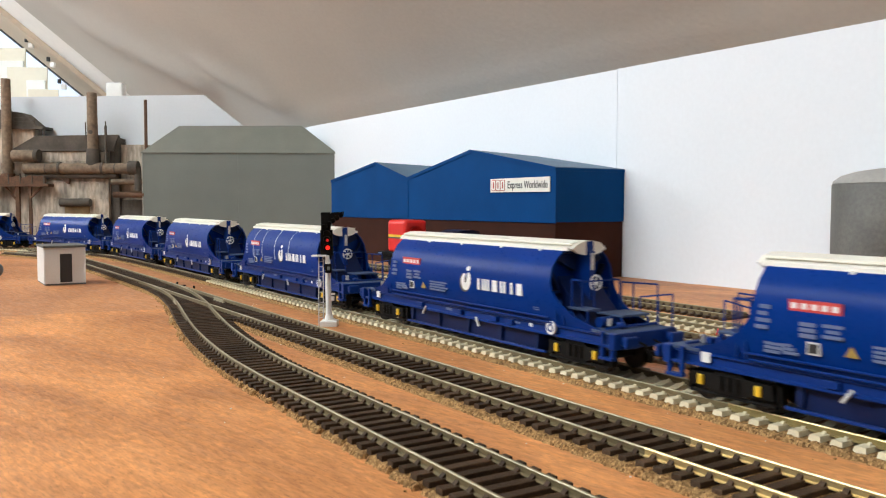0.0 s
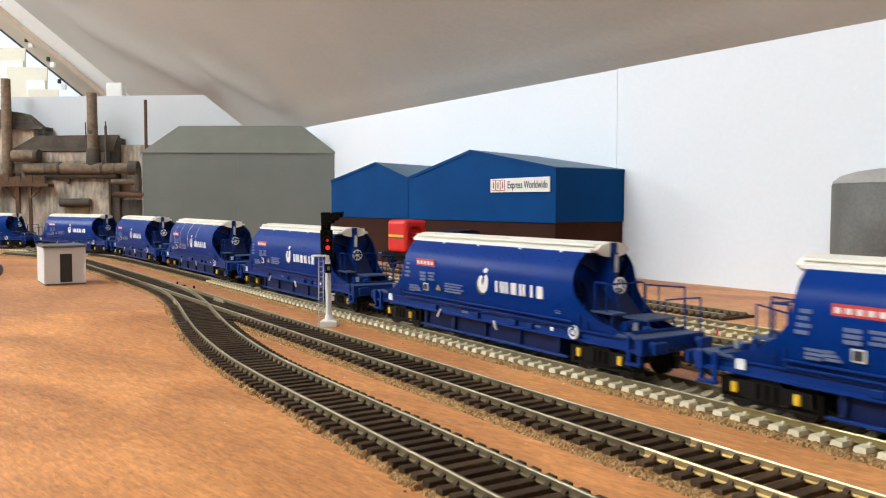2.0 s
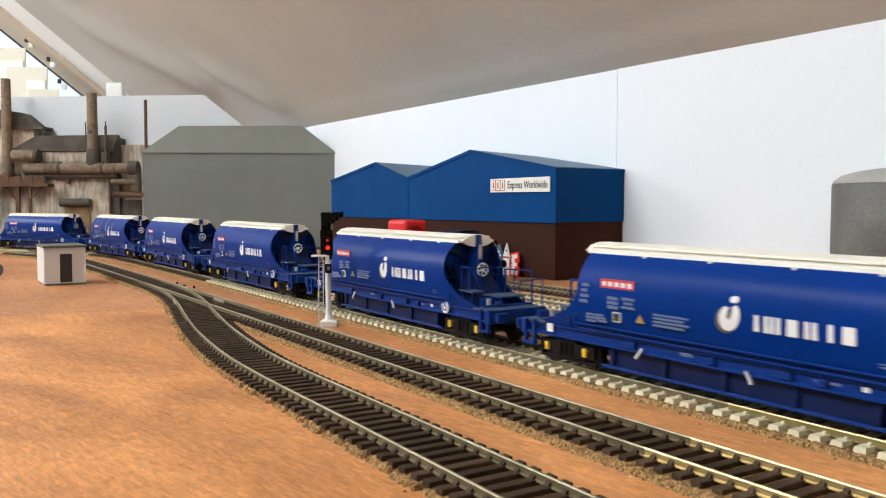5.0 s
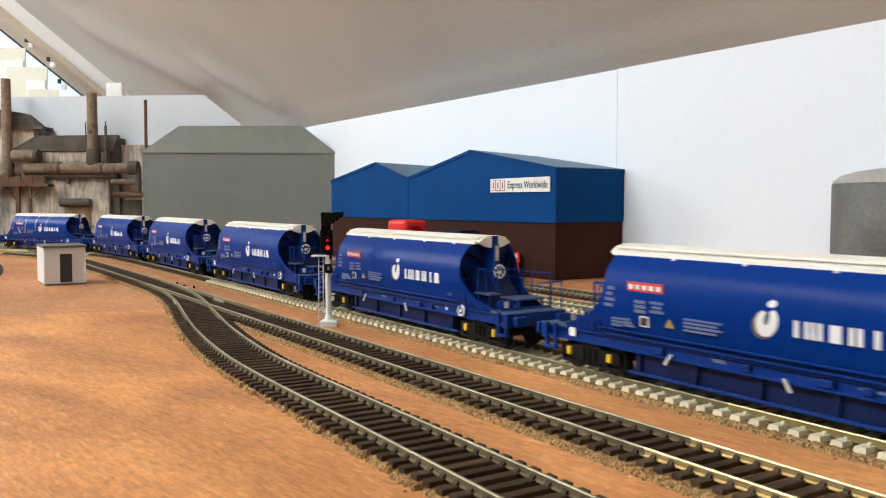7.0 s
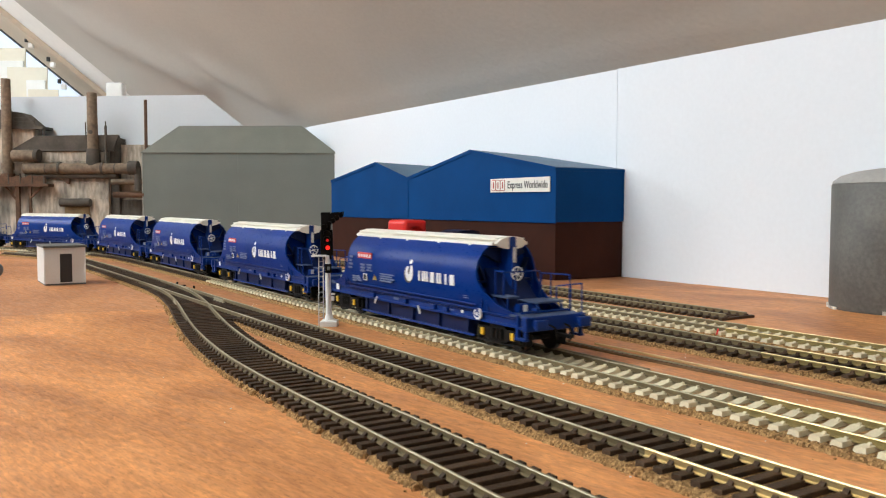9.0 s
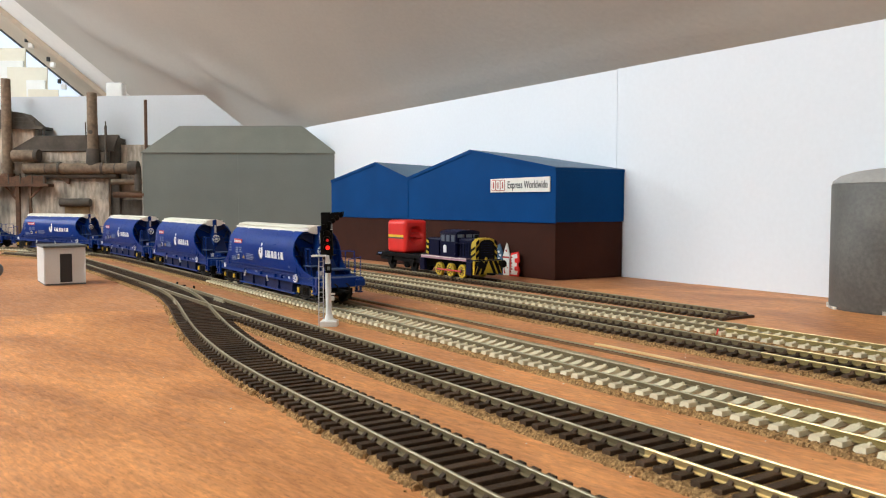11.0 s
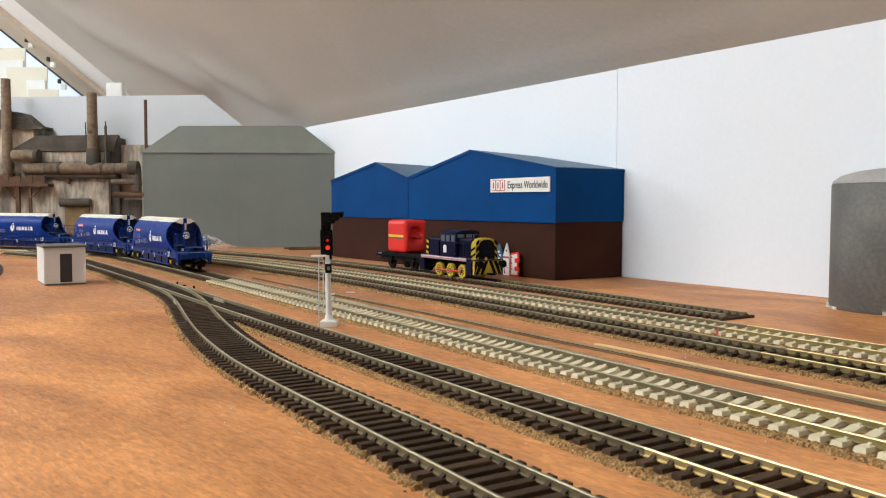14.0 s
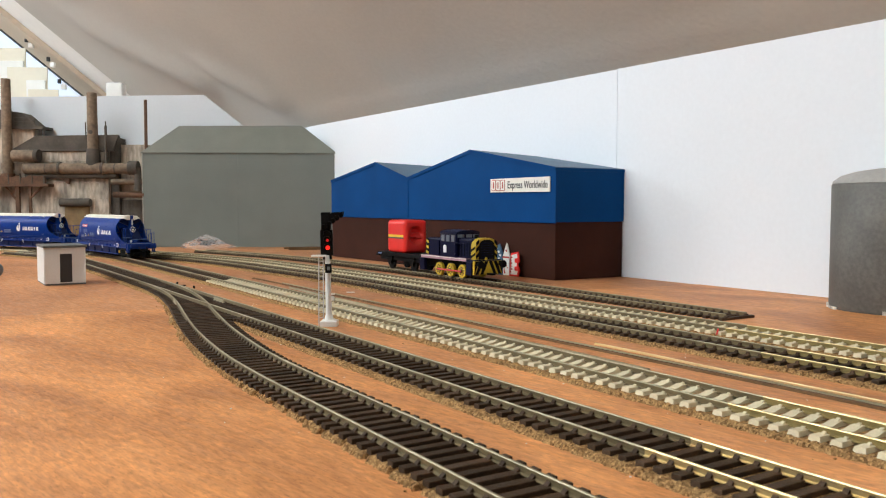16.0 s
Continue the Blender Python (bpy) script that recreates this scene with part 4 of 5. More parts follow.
def platform_sign():
    """The small painted cut-outs that lean on the warehouse behind the engine."""
    m = tm(-0.5607, 0.253, 0, math.degrees(math.atan(0.05))) @ Matrix.Translation((0.006, 0, 0.0005))
    rnd = random.Random(8)

    def spots(parent, x0, x1, z0, z1, n, y):
        for i in range(n):
            x, z = rnd.uniform(x0, x1), z0 + (z1 - z0) * (i + 0.5) / n
            part("spot", C((x, y, z), (x, y - 0.25, z), rnd.uniform(0.6, 1.0), n=8), INKRED, parent)
    a = thing("cut_out_sign", "white pointed cut-out with red spots leaning on the brown wall", "sign", m)
    board = part("board", P([(-73.5, 0), (-65, 0), (-65, 15), (-63.5, 16), (-68.8, 30), (-74.5, 16), (-73, 15)], -3.0, -1.4, "y"), SIGNW, a, "white pointed board")
    part("stripe", P([(-74.2, 16), (-64, 16), (-64.6, 17.6), (-73.6, 17.6)], -3.3, -2.9, "y"), INKRED, a)
    spots(board, -72, -66.5, 1.5, 14.5, 8, -3.0)
    part("spot_tip", C((-68.8, -3.0, 23), (-68.8, -3.25, 23), 1.1, n=8), INKRED, board)
    b = thing("cut_out_sign", "white cut-out with broad red edge leaning on the wall", "sign", m)
    part("board", P([(-62.5, 0), (-50, 0), (-48.5, 7), (-51, 11), (-48.5, 14), (-50, 23), (-60.5, 21)], -4.6, -3.4, "y"), REDC, b, "red edge")
    face = part("white_face", P([(-61, 1.5), (-51.5, 1.5), (-50.6, 5), (-55, 5.6), (-55, 9), (-52, 9.4), (-52, 12.4), (-55, 12.8), (-55, 16.4), (-51, 17), (-51.6, 21), (-59.4, 19.4)], -4.75, -4.6, "y"), SIGNW, b, "white painted face")
    spots(face, -60, -56.5, 2.5, 18.5, 6, -4.75)
    d = thing("cut_out_sign", "blue and white patterned cut-out beside the engine", "sign", m)
    board = part("board", P([(-84, 0), (-75.5, 0), (-75, 20), (-79, 29), (-85, 26), (-87, 12)], -2.6, -1.4, "y"), TROOF, d, "blue board")
    for i in range(7):
        x, z = -81.5 + rnd.uniform(-3, 4), 4 + i * 3.3
        part("white_patch", B(x - 1.3, x + 1.4, -2.85, -2.55, z, z + 2.0, 0.1), SIGNW, board)


platform_sign()


# ---- grey hipped building ----
def grey_shed():
    g = thing("grey_building", "plain grey-green card building with a hipped roof", "building", pose(-0.4595, 1.2835, -0.0003, 0, 0, 1.6))
    W2, D2, H2 = 294.5, 44, 143.5
    part("wall", B(0, 145, 0, D2, 0, H2, 0.2), GREY, g, "grey-green wall panel")
    part("wall", B(145.12, W2, 0.12, D2, 0, H2, 0.2), GREY, g, "grey-green wall panel")
    for x0 in (-0.7, W2 - 0.3):
        part("card_edge", B(x0, x0 + 1.0, -0.5, 1.0, 0, H2), CARD, g, "pale bare card edge")
    bm = bmesh.new()
    v = [bm.verts.new((a * MM, b * MM, c * MM)) for a, b, c in ((-1.5, -2, H2), (W2 + 1.5, -2, H2), (W2 + 1.5, D2, H2), (-1.5, D2, H2), (48, 30, H2 + 44), (238, 30, H2 + 45.5),
                                                               (-1.5, -2, H2 + 1.2), (W2 + 1.5, -2, H2 + 1.2), (W2 + 1.5, D2, H2 + 1.2), (-1.5, D2, H2 + 1.2))]
    for f in ((6, 7, 5, 4), (7, 8, 5), (9, 6, 4), (8, 9, 4, 5), (0, 1, 7, 6), (1, 2, 8, 7), (3, 0, 6, 9), (2, 3, 9, 8), (0, 3, 2, 1)):
        bm.faces.new([v[i] for i in f])
    part("roof", bm, GREYROOF, g, "grey-green hipped roof")
    return g


grey_shed()


# ---- derelict works in low relief ----
def works():
    f = thing("factory", "weathered industrial works with chimneys and rusty pipes", "building", pose(0, 1.29, -0.0003))

    def clad(name, x0, x1, y0, y1, z0, z1, material=FACT, rib=5.0, label=""):
        """A wall of corrugated sheet: ribs stand proud of it."""
        n = int((x1 - x0) / rib)
        step = (x1 - x0) / n
        outline = [(x0, y1)]
        for i in range(n):
            a = x0 + i * step
            outline += [(a, y0), (a + step * 0.45, y0), (a + step * 0.55, y0 - 0.2), (a + step * 0.95, y0 - 0.2)]
        outline += [(x1, y0), (x1, y1)]
        return part(name, P(outline, z0, z1, "z"), material, f, label)

    clad("wall", -640, -516, 4, 40, 0, 148, label="stained corrugated cladding")
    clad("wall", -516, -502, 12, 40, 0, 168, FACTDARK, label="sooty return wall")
    clad("wall", -502, -460, 20, 40, 60, 158, label="stained corrugated cladding")
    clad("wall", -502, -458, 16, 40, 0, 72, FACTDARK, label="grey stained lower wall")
    clad("wall", -760, -640, 10, 40, 0, 104, FACT, 7, "stained lower wall")
    clad("wall", -760, -634, 14, 40, 100, 182, FACT, 6, "stained tower wall")
    part("roof", P([(-668, 146), (-508, 146), (-498, 172), (-626, 170)], 2, 6, "y"), FACTDARK, f, "sooty roof slope")
    part("roof_slope", P([(2, 146), (26, 170), (26, 172), (0, 147)], -640 , -505, "x"), FACTDARK, f)
    part("tower_roof", P([(-760, 184), (-624, 184), (-650, 206), (-760, 222)], 10, 40, "y"), FACTDARK, f, "sooty tower roof")
    part("tower_eaves", B(-760, -616, 6, 40, 181, 185), FACTDARK, f)
    part("tower_railing", T([(-660, 4, 186), (-660, 4, 198), (-628, 4, 198), (-628, 4, 186)], 0.8, bm=T([(-644, 4, 186), (-644, 4, 198)], 0.8, bm=T([(-660, 4, 192), (-628, 4, 192)], 0.6))), FACTDARK, f)
    part("ladder", T([(-614, 5, 120), (-614, 5, 182)], 0.8, bm=T([(-619, 5, 120), (-619, 5, 182)], 0.8)), FACTDARK, f)
    c1 = part("chimney", C((-667.5, -2, 100), (-667.5, -2, 256), 7.8, 6.8, 20), PIPE, f, "tall brown chimney pipe", smooth=True)
    part("collar", C((-667.5, -2, 118), (-667.5, -2, 128), 9.4, 9.4, 20), PIPE, c1)
    part("collar", C((-667.5, -2, 104), (-667.5, -2, 112), 10.5, 10.5, 20), RUST, c1)
    c2 = part("chimney", C((-536.5, -2, 146), (-536.5, -2, 235), 8.0, 7.4, 20), PIPE, f, "brown chimney pipe", smooth=True)
    part("chimney_foot", C((-536, -2, 122), (-536, -2, 150), 11, 9.5, 20), FACTDARK, c2)
    part("stub", C((-536.5, -10.5, 175), (-536.5, -8, 175), 3.2, 3.2, 12), FACTDARK, c2)
    part("clamp", C((-546, -4, 160), (-546, -4, 190), 1.1, 1.1, 8), FACTDARK, c2)
    c3 = part("flue", C((-459, 10, 146), (-459, 10, 226), 2.4, 2.4, 12), RUST, f, "thin rusty flue pipe", smooth=True)
    part("flue", C((-516, -3, 112), (-516, -3, 185), 1.9, 1.9, 10), FACTDARK, f, "thin grey vent pipe", smooth=True)
    part("flue_tip", C((-516, -3, 168), (-516, -3, 192), 1.0, 1.0, 8), FACTDARK, f)
    p1 = part("main_pipe", C((-640, -6, 120), (-474, -6, 120), 8.2, 8.2, 20), PIPE, f, "thick rusty horizontal pipe", smooth=True)
    for xx in (-586, -520):
        part("flange", C((xx - 1.6, -6, 120), (xx + 1.6, -6, 120), 10.2, 10.2, 20), FACTDARK, p1)
    for xx in (-606, -500):
        part("pipe_strap", C((xx - 0.8, -6, 120), (xx + 0.8, -6, 120), 8.7, 8.7, 18), FACTDARK, p1)
    for z in (74, 98, 132):                 # laps where one row of sheets hangs over the next
        part("sheet_lap", B(-639, -516.5, 2.6, 3.9, z, z + 1.4, 0.1), FACT, f)
    part("elbow", C((-480, -6, 121), (-466, -6, 121), 10.4, 10.4, 20), FACTDARK, p1)
    part("elbow", C((-467, -6, 121), (-467, -6, 86), 5, 5, 14), FACTDARK, p1)
    # dark cylinder that stands in for the shade beneath the main pipe
    part("shadow_pipe", C((-640, -2, 109), (-500, -2, 109), 4.5, 4.5, 14), FACTDARK, p1)
    part("upper_pipe", C((-656, -8, 139), (-620, -8, 139), 9, 9, 18), PIPE, f, "short sooty pipe stub", smooth=True)
    part("upper_pipe_cap", C((-622, -8, 139), (-616, -8, 139), 10, 10, 18), FACTDARK, f)
    part("low_pipe", C((-508, -3, 100), (-460, -3, 100), 4.6, 4.6, 14), PIPE, f, smooth=True)
    part("low_pipe", C((-506, -3, 80), (-458, -3, 80), 4.6, 4.6, 14), RUST, f, smooth=True)
    part("pipe_bracket", P([(-590, 112), (-572, 112), (-574, 96), (-578, 98)], -4, 2, "y"), RUST, f)
    gan = part("gantry", B(-700, -600, -16, 6, 92, 96), RUST, f, "rusty gantry floor")
    rnd = random.Random(3)
    rim = [(-700, 96), (-606, 96)] + [(-606 - 5.9 * i, 108 + rnd.uniform(-2.2, 2.6)) for i in range(17)]
    part("gantry_parapet", P(rim, -13, -10, "y"), RUST, gan, "rust-streaked parapet plate")
    for i in range(6):
        part("gantry_post", B(-698 + i * 18.0, -696.4 + i * 18.0, -14, -12.6, 94, 111 + i % 2, 0.2), FACTDARK, gan)
    part("gantry_leg", B(-652, -646, -12, -8, 0, 92), RUST, gan)
    part("gantry_leg", B(-632, -628, -12, -8, 0, 92), RUST, gan)
    part("gantry_brace", T([(-650, -10, 70), (-668, -10, 92)], 1.6, bm=T([(-630, -10, 74), (-612, -10, 92)], 1.6)), RUST, gan)
    sh = part("roller_shutter", B(-583, -545, 2, 4, 0, 62), SHUTTER, f, "ochre roller shutter")
    for i in range(14):
        part("slat", B(-583, -545, 1.2, 2.2, 4.4 * i, 4.4 * i + 3.4), SHUTTER, sh)
    part("shutter_hood", C((-588, -2, 68), (-542, -2, 68), 6.2, 6.2, 18), FACTDARK, f, "rounded shutter hood", smooth=True)
    return f


works()


# ---- storage tank ----
def tank():
    cx, cy, r = 0.2895, 0.5350, 0.0380
    t = thing("storage_tank", "grey concrete-coloured storage tank with domed lid and chipped base", "storage tank", pose(cx, cy, 0))
    bm = bmesh.new()
    prof = [(r - 0.0012, 0.0), (r, 0.002), (r, 0.0798), (r - 0.0006, 0.0806)]
    lid = [(r - 0.0003, 0.0807), (r - 0.0010, 0.0824), (r * 0.85, 0.0858), (r * 0.6, 0.0886), (r * 0.3, 0.0902), (0.0005, 0.0906)]

    def lathe(pr, n=72):
        bm = bmesh.new()
        rings = [[bm.verts.new((q * math.cos(2 * math.pi * i / n), q * math.sin(2 * math.pi * i / n), z)) for i in range(n)] for q, z in pr]
        for a, b in zip(rings, rings[1:]):
            for i in range(n):
                bm.faces.new((a[i], a[(i + 1) % n], b[(i + 1) % n], b[i]))
        bm.faces.new(rings[0])
        bm.faces.new(rings[-1])
        return bm
    part("shell", lathe(prof), TANKM, t, smooth=True)
    part("lid", lathe(lid), TANKTOP, t, "pale grey domed lid", smooth=True)
    rnd = random.Random(5)
    bm = bmesh.new()
    for i in range(110):
        a = 2 * math.pi * i / 110 + rnd.uniform(-0.01, 0.01)
        q, h, wd = r + 0.0002, rnd.choice((0.0008, 0.0018, 0.0026)) * rnd.uniform(0.6, 1.2), rnd.uniform(0.0006, 0.0020)
        if rnd.random() < (0.85 if i % 37 > 14 else 0.25):
            continue
        box(-0.0008, rnd.uniform(0.0003, 0.0011), -wd, wd, 0, h, 0, bm)
        bmesh.ops.transform(bm, matrix=Matrix.Rotation(a, 4, "Z") @ Matrix.Translation((q, 0, 0)), verts=bm.verts[-8:])
    part("chipped_base", bm, TANKBASE, t, "chipped white plaster round the foot")


tank()


# ---- lineside hut ----
def hut():
    h = thing("lineside_hut", "small white corrugated hut with dark door and flat dark roof", "hut", pose(-0.3235, 0.6790, 0, 0, 0, 32.5))
    body = part("shell", B(0, 30.4, 0, 42, 0.8, 30.6), HUT, h)
    part("plinth", B(-0.4, 30.8, -0.4, 42.4, 0, 1.2), HUTROOF, h)
    for i in range(6):
        part("panel_rib", B(-1.1, 0.1, 0.6 + i * 7, 6.4 + i * 7, 1.2, 30.4, 0.15), HUT, h)
    for x0 in (-0.3, 29.6):
        part("corner_post", B(x0, x0 + 1.0, -0.4, 0.8, 1.2, 30.6, 0.1), HUT, h)
    part("door", B(10.9, 20.1, -0.5, 0.1, 2.2, 25.6, 0.1), DOORDARK, h, "dark door")
    part("door_frame", B(10.3, 10.9, -0.6, 0.1, 1.6, 26.2, 0, B(20.1, 20.7, -0.6, 0.1, 1.6, 26.2, 0, B(10.3, 20.7, -0.6, 0.1, 25.6, 26.2))), HUT, h)
    part("vent", B(5, 8, -0.4, 0.1, 26.5, 28.6), HUT, h)
    part("vent", B(24, 27, -0.4, 0.1, 26.5, 28.6), HUT, h)
    part("roof", B(-1.6, 31.8, -1.4, 43.4, 30.6, 32.4, 0.2), HUTROOF, h, "flat dark roof")


hut()
bm = bmesh.new()
bmesh.ops.create_uvsphere(bm, u_segments=24, v_segments=14, radius=0.0072)
ob = part("ball", bm, BALL, smooth=True, m=pose(-0.4030, 0.750, 0.0072))
tagged(ob, "grey-blue round ball on the plywood", "ball")


# ---- colour light signal ----
def signal():
    g = thing("railway_signal", "white post colour-light signal showing red, with ladder", "signal", pose(-0.0625, 0.4575, 0, 0, -1.2, 0))
    base = part("base", B(-4.6, 4.8, -4, 4, 0, 3.2, 0.5), SIGNAL, g)
    part("collar", C((0, 0, 3.2), (0, 0, 6.5), 2.9, 1.8), SIGNAL, g)
    part("post", C((0, 0, 3), (0, 0, 39), 1.75, 1.45, 18), SIGNAL, g, smooth=True)
    part("bracket", B(0.5, 3.2, -1, 1, 14, 16.4, 0.3, B(0.5, 3.6, -0.8, 0.8, 17.2, 18.2, 0.2)), SIGNAL, g)
    pb = part("phone_box", B(-1.2, 2.4, -2.6, -1.4, 29.5, 34.5, 0.4), BLACK, g, "black box on the post")
    part("phone_plate", B(0.0, 1.6, -2.8, -2.5, 31.0, 33.0, 0.1), HUTROOF, pb)
    part("foot_flange", C((0, 0, 3.0), (0, 0, 4.0), 3.6, 3.3, 18), SIGNAL, g)
    lad = part("ladder", T([(-5.8, 0.5, 0.2), (-4.8, 0.5, 38.5)], 0.32, bm=T([(-3.2, 0.5, 0.2), (-2.4, 0.5, 38.5)], 0.32)), LADDER, g, "thin grey ladder")
    for i in range(13):
        z = 2 + i * 2.8
        part("rung", T([(-5.75 + z * 0.026, 0.5, z), (-3.15 + z * 0.02, 0.5, z)], 0.22, 5), LADDER, lad)
    part("platform", B(-8.6, -0.5, -2.5, 2.5, 38.4, 39.4, 0.2), SIGNAL, g)
    head = part("head", B(-3.6, 3.2, -1.0, 1.2, 38.8, 53.0, 0.5, B(-3.0, 2.2, -0.9, 1.1, 53.0, 62.6, 0.4)), BLACK, g, "black signal head with hoods")
    part("head_neck", B(-2.4, 2.4, -0.8, 1.0, 36.8, 39.5, 0.3), BLACK, head)
    for z in (43.6, 47.6, 51.0):
        bm = bmesh.new()
        for i in range(13):                 # a hood over each lamp, open below
            a, b = radians(-20 + i * 220 / 13), radians(-20 + (i + 1) * 220 / 13)
            q = [bm.verts.new((MM * (0.2 + 1.9 * math.cos(t)), -MM * d, MM * (z + 1.9 * math.sin(t)))) for t, d in ((a, 1.0), (b, 1.0), (b, 3.6 if 2 < i < 10 else 2.4), (a, 3.6 if 2 < i < 10 else 2.4))]
            bm.faces.new(q)
        part("hood", bm, BLACK, head)
    part("lamp", C((0.5, -1.8, 43.3), (0.5, -1.0, 43.3), 1.15, n=16), REDLIGHT, head, "lit red lamp")
    # glint of the lit lamp, made as a weakly glowing disc
    part("lamp_upper", C((0.4, -1.5, 47.3), (0.4, -1.0, 47.3), 0.85, n=16), REDDIM, head, "dim red glint above the lit lamp")
    fe = part("route_arm", P([(-2, 54.5), (-0.5, 54.0), (9.6, 61.2), (9.6, 62.8), (3, 62.4), (-2, 58)], -0.6, 0.6, "y"), BLACK, head, "black route indicator arm")
    for i in range(5):
        x, z = -0.6 + i * 2.2, 54.6 + i * 1.55
        rl = part("route_lamp", C((x, -3.0, z), (x, -0.4, z + 0.2), 1.35, 1.2, n=12), BLACK, fe)
        part("lamp_hood", P([(x - 1.5, z + 0.4), (x + 1.5, z + 0.4), (x + 1.2, z + 1.6), (x - 1.2, z + 1.6)], -4.4, -0.4, "y"), BLACK, rl)


signal()


# ---- shunting engine and its wagon on the siding ----
def shunter():
    e = thing("locomotive", "navy blue model shunting engine with yellow wheels and striped ends", "locomotive", tm(-0.6040, 0.1875, RT - 0.0015))
    part("frame", B(-52, 31, -7.0, 7.0, 7, 14.5, 0.3), BLACK, e)
    part("running_plate", B(-52, 21.4, -14, 14, 14.6, 17.2, 0.2), PINK, e, "pinkish-grey running plate")
    part("running_plate_front", B(21.6, 33, -14, 14, 14.6, 16.6, 0.2), LOCO, e)
    part("bonnet", B(4, 25, -10, 10, 16.8, 33.8, 1.4), LOCO, e, "long navy bonnet")
    part("rear_bonnet", B(-47, -22, -10, 10, 17, 32.8, 1.2), LOCO, e)
    cab = part("cab", B(-22, 4, -12.4, 12.4, 17, 38.0, 0.8), LOCO, e, "navy cab with windows")
    part("cab_roof", P([(-12.8, 37.8), (-10.5, 39.6), (-5, 40.6), (5, 40.6), (10.5, 39.6), (12.8, 37.8)], -22.6, 4.8, "x"), LOCO, cab)
    for x0, x1 in ((-20, -14), (-12, -6), (-4, 2)):
        part("cab_window", B(x0 + 0.4, x1 - 0.4, -12.7, -12.3, 30.6, 36.4, 0.2), CABGLASS, cab, "grey cab window")
    for y0, y1 in ((-11, -4), (-2, 4), (5, 11)):
        part("cab_window", B(3.9, 4.4, y0, y1, 34.2, 37.2, 0.2), CABGLASS, cab, "grey cab window")
    part("badge", C((-13.6, -12.9, 25.2), (-13.6, -12.3, 25.2), 2.5, n=16, bm=B(-16.0, -11.2, -12.8, -12.3, 20.8, 24.0, 0.2)), WLOGO, e, "small white badge")
    arch = [(-11, 16.6), (-11, 28.5), (-10, 31.4), (-7.5, 33.6), (-3.5, 34.8), (3.5, 34.8), (7.5, 33.6), (10, 31.4), (11, 28.5), (11, 16.6)]
    nose = part("nose", P(arch, 24.5, 31.6, "x"), LOCOYELLOW, e, "rounded yellow nose with black stripes")
    grille = [(y * 0.74, 16.8 + (z - 16.6) * 0.91) for y, z in arch]
    part("radiator", P(grille, 31.6, 32.2, "x"), BLACK, e, "dark arched radiator")
    for sy in (-1, 1):
        for i in range(3):
            z = 17.5 + i * 5.4
            part("black_stripe", P([(sy * 7.9, z + 2.6), (sy * 10.9, z), (sy * 10.9, z + 3.0), (sy * 7.9, z + 5.6)], 31.6, 32.0, "x"), BLACK, nose)
        s2 = part("nose_flank", B(24.7, 31.4, *sorted((sy * 11.0, sy * 11.3)), 17, 28.4, 0.05), LOCOYELLOW, e, "yellow and black striped flank")
        for i in range(2):
            z = 17.6 + i * 5.4
            part("black_stripe", P([(24.8, z), (31.3, z + 3), (31.3, z + 5), (24.8, z + 2)], *sorted((sy * 11.4, sy * 11.7)), "y"), BLACK, s2)
        part("rear_stripe", B(-48.4, -44, *sorted((sy * 10, sy * 10.4)), 18, 32, 0.1), BLACK, e)
        for z in (19, 24, 29):
            part("rear_stripe", P([(-48.2, z), (-44.2, z - 1.2), (-44.2, z + 1.0), (-48.2, z + 2.2)], *sorted((sy * 10.4, sy * 10.6)), "y"), LOCOYELLOW, e, "yellow rear stripe")
    bb = part("buffer_beam", B(31.8, 34.4, -14.5, 14.5, 4.4, 15.6, 0.3), LOCOYELLOW, e, "striped yellow and black buffer beam")
    for sy in (-1, 1):                      # black chevrons that meet in the middle
        for i in range(3):
            y = 0.2 + i * 5.0
            part("black_stripe", P([(sy * y, 15.5), (sy * (y + 3.4), 15.5), (sy * min(14.4, y + 8.2), 4.5), (sy * min(14.3, y + 5.3), 4.5)], 34.4, 34.7, "x"), BLACK, bb)
    for sy in (-1, 1):
        b = part("buffer", C((34.4, sy * 11.5, 13), (39, sy * 11.5, 13), 1.4), BLACK, e)
        part("buffer_head", C((39, sy * 11.5, 13), (40.2, sy * 11.5, 13), 3.2, n=20), BLACK, b)
        part("step", B(22, 30, *sorted((sy * 12, sy * 14.5)), 3.5, 14.6, 0.2), LOCO, e)
        part("rear_step", B(-53, -45, *sorted((sy * 12, sy * 14.5)), 3.5, 14.6, 0.2), LOCO, e)
        for x in (-25.4, -7.2, 11.1):
            wh = part("wheel", C((x, sy * 8.6, 5.8), (x, sy * 11.4, 5.8), 5.8, n=26), LOCOYELLOW, e, "yellow spoked wheel")
            part("tyre", ring((x, sy * 11.0, 5.8), "y", 5.4, 0.45, 26), STEEL, wh)
            part("hub", C((x, sy * 11.4, 5.8), (x, sy * 12.4, 5.8), 1.5, n=12), RUST, wh)
            for i in range(8):
                a = math.pi * 2 * i / 8 + 0.2
                part("gap", C((x + 3.3 * math.cos(a), sy * 11.3, 5.8 + 3.3 * math.sin(a)), (x + 3.3 * math.cos(a), sy * 11.55, 5.8 + 3.3 * math.sin(a)), 0.8, n=8), RUST, wh)
        part("coupling_rod", B(-26, 12, *sorted((sy * 12.4, sy * 13.2)), 5.1, 6.4, 0.2), WRED, e, "red coupling rod")
        part("handrail", T([(4, sy * 13.5, 17), (4, sy * 13.5, 30), (22, sy * 13.5, 30), (22, sy * 13.5, 17)], 0.35, bm=T([(13, sy * 13.5, 17), (13, sy * 13.5, 30)], 0.35)), LOCO, e)
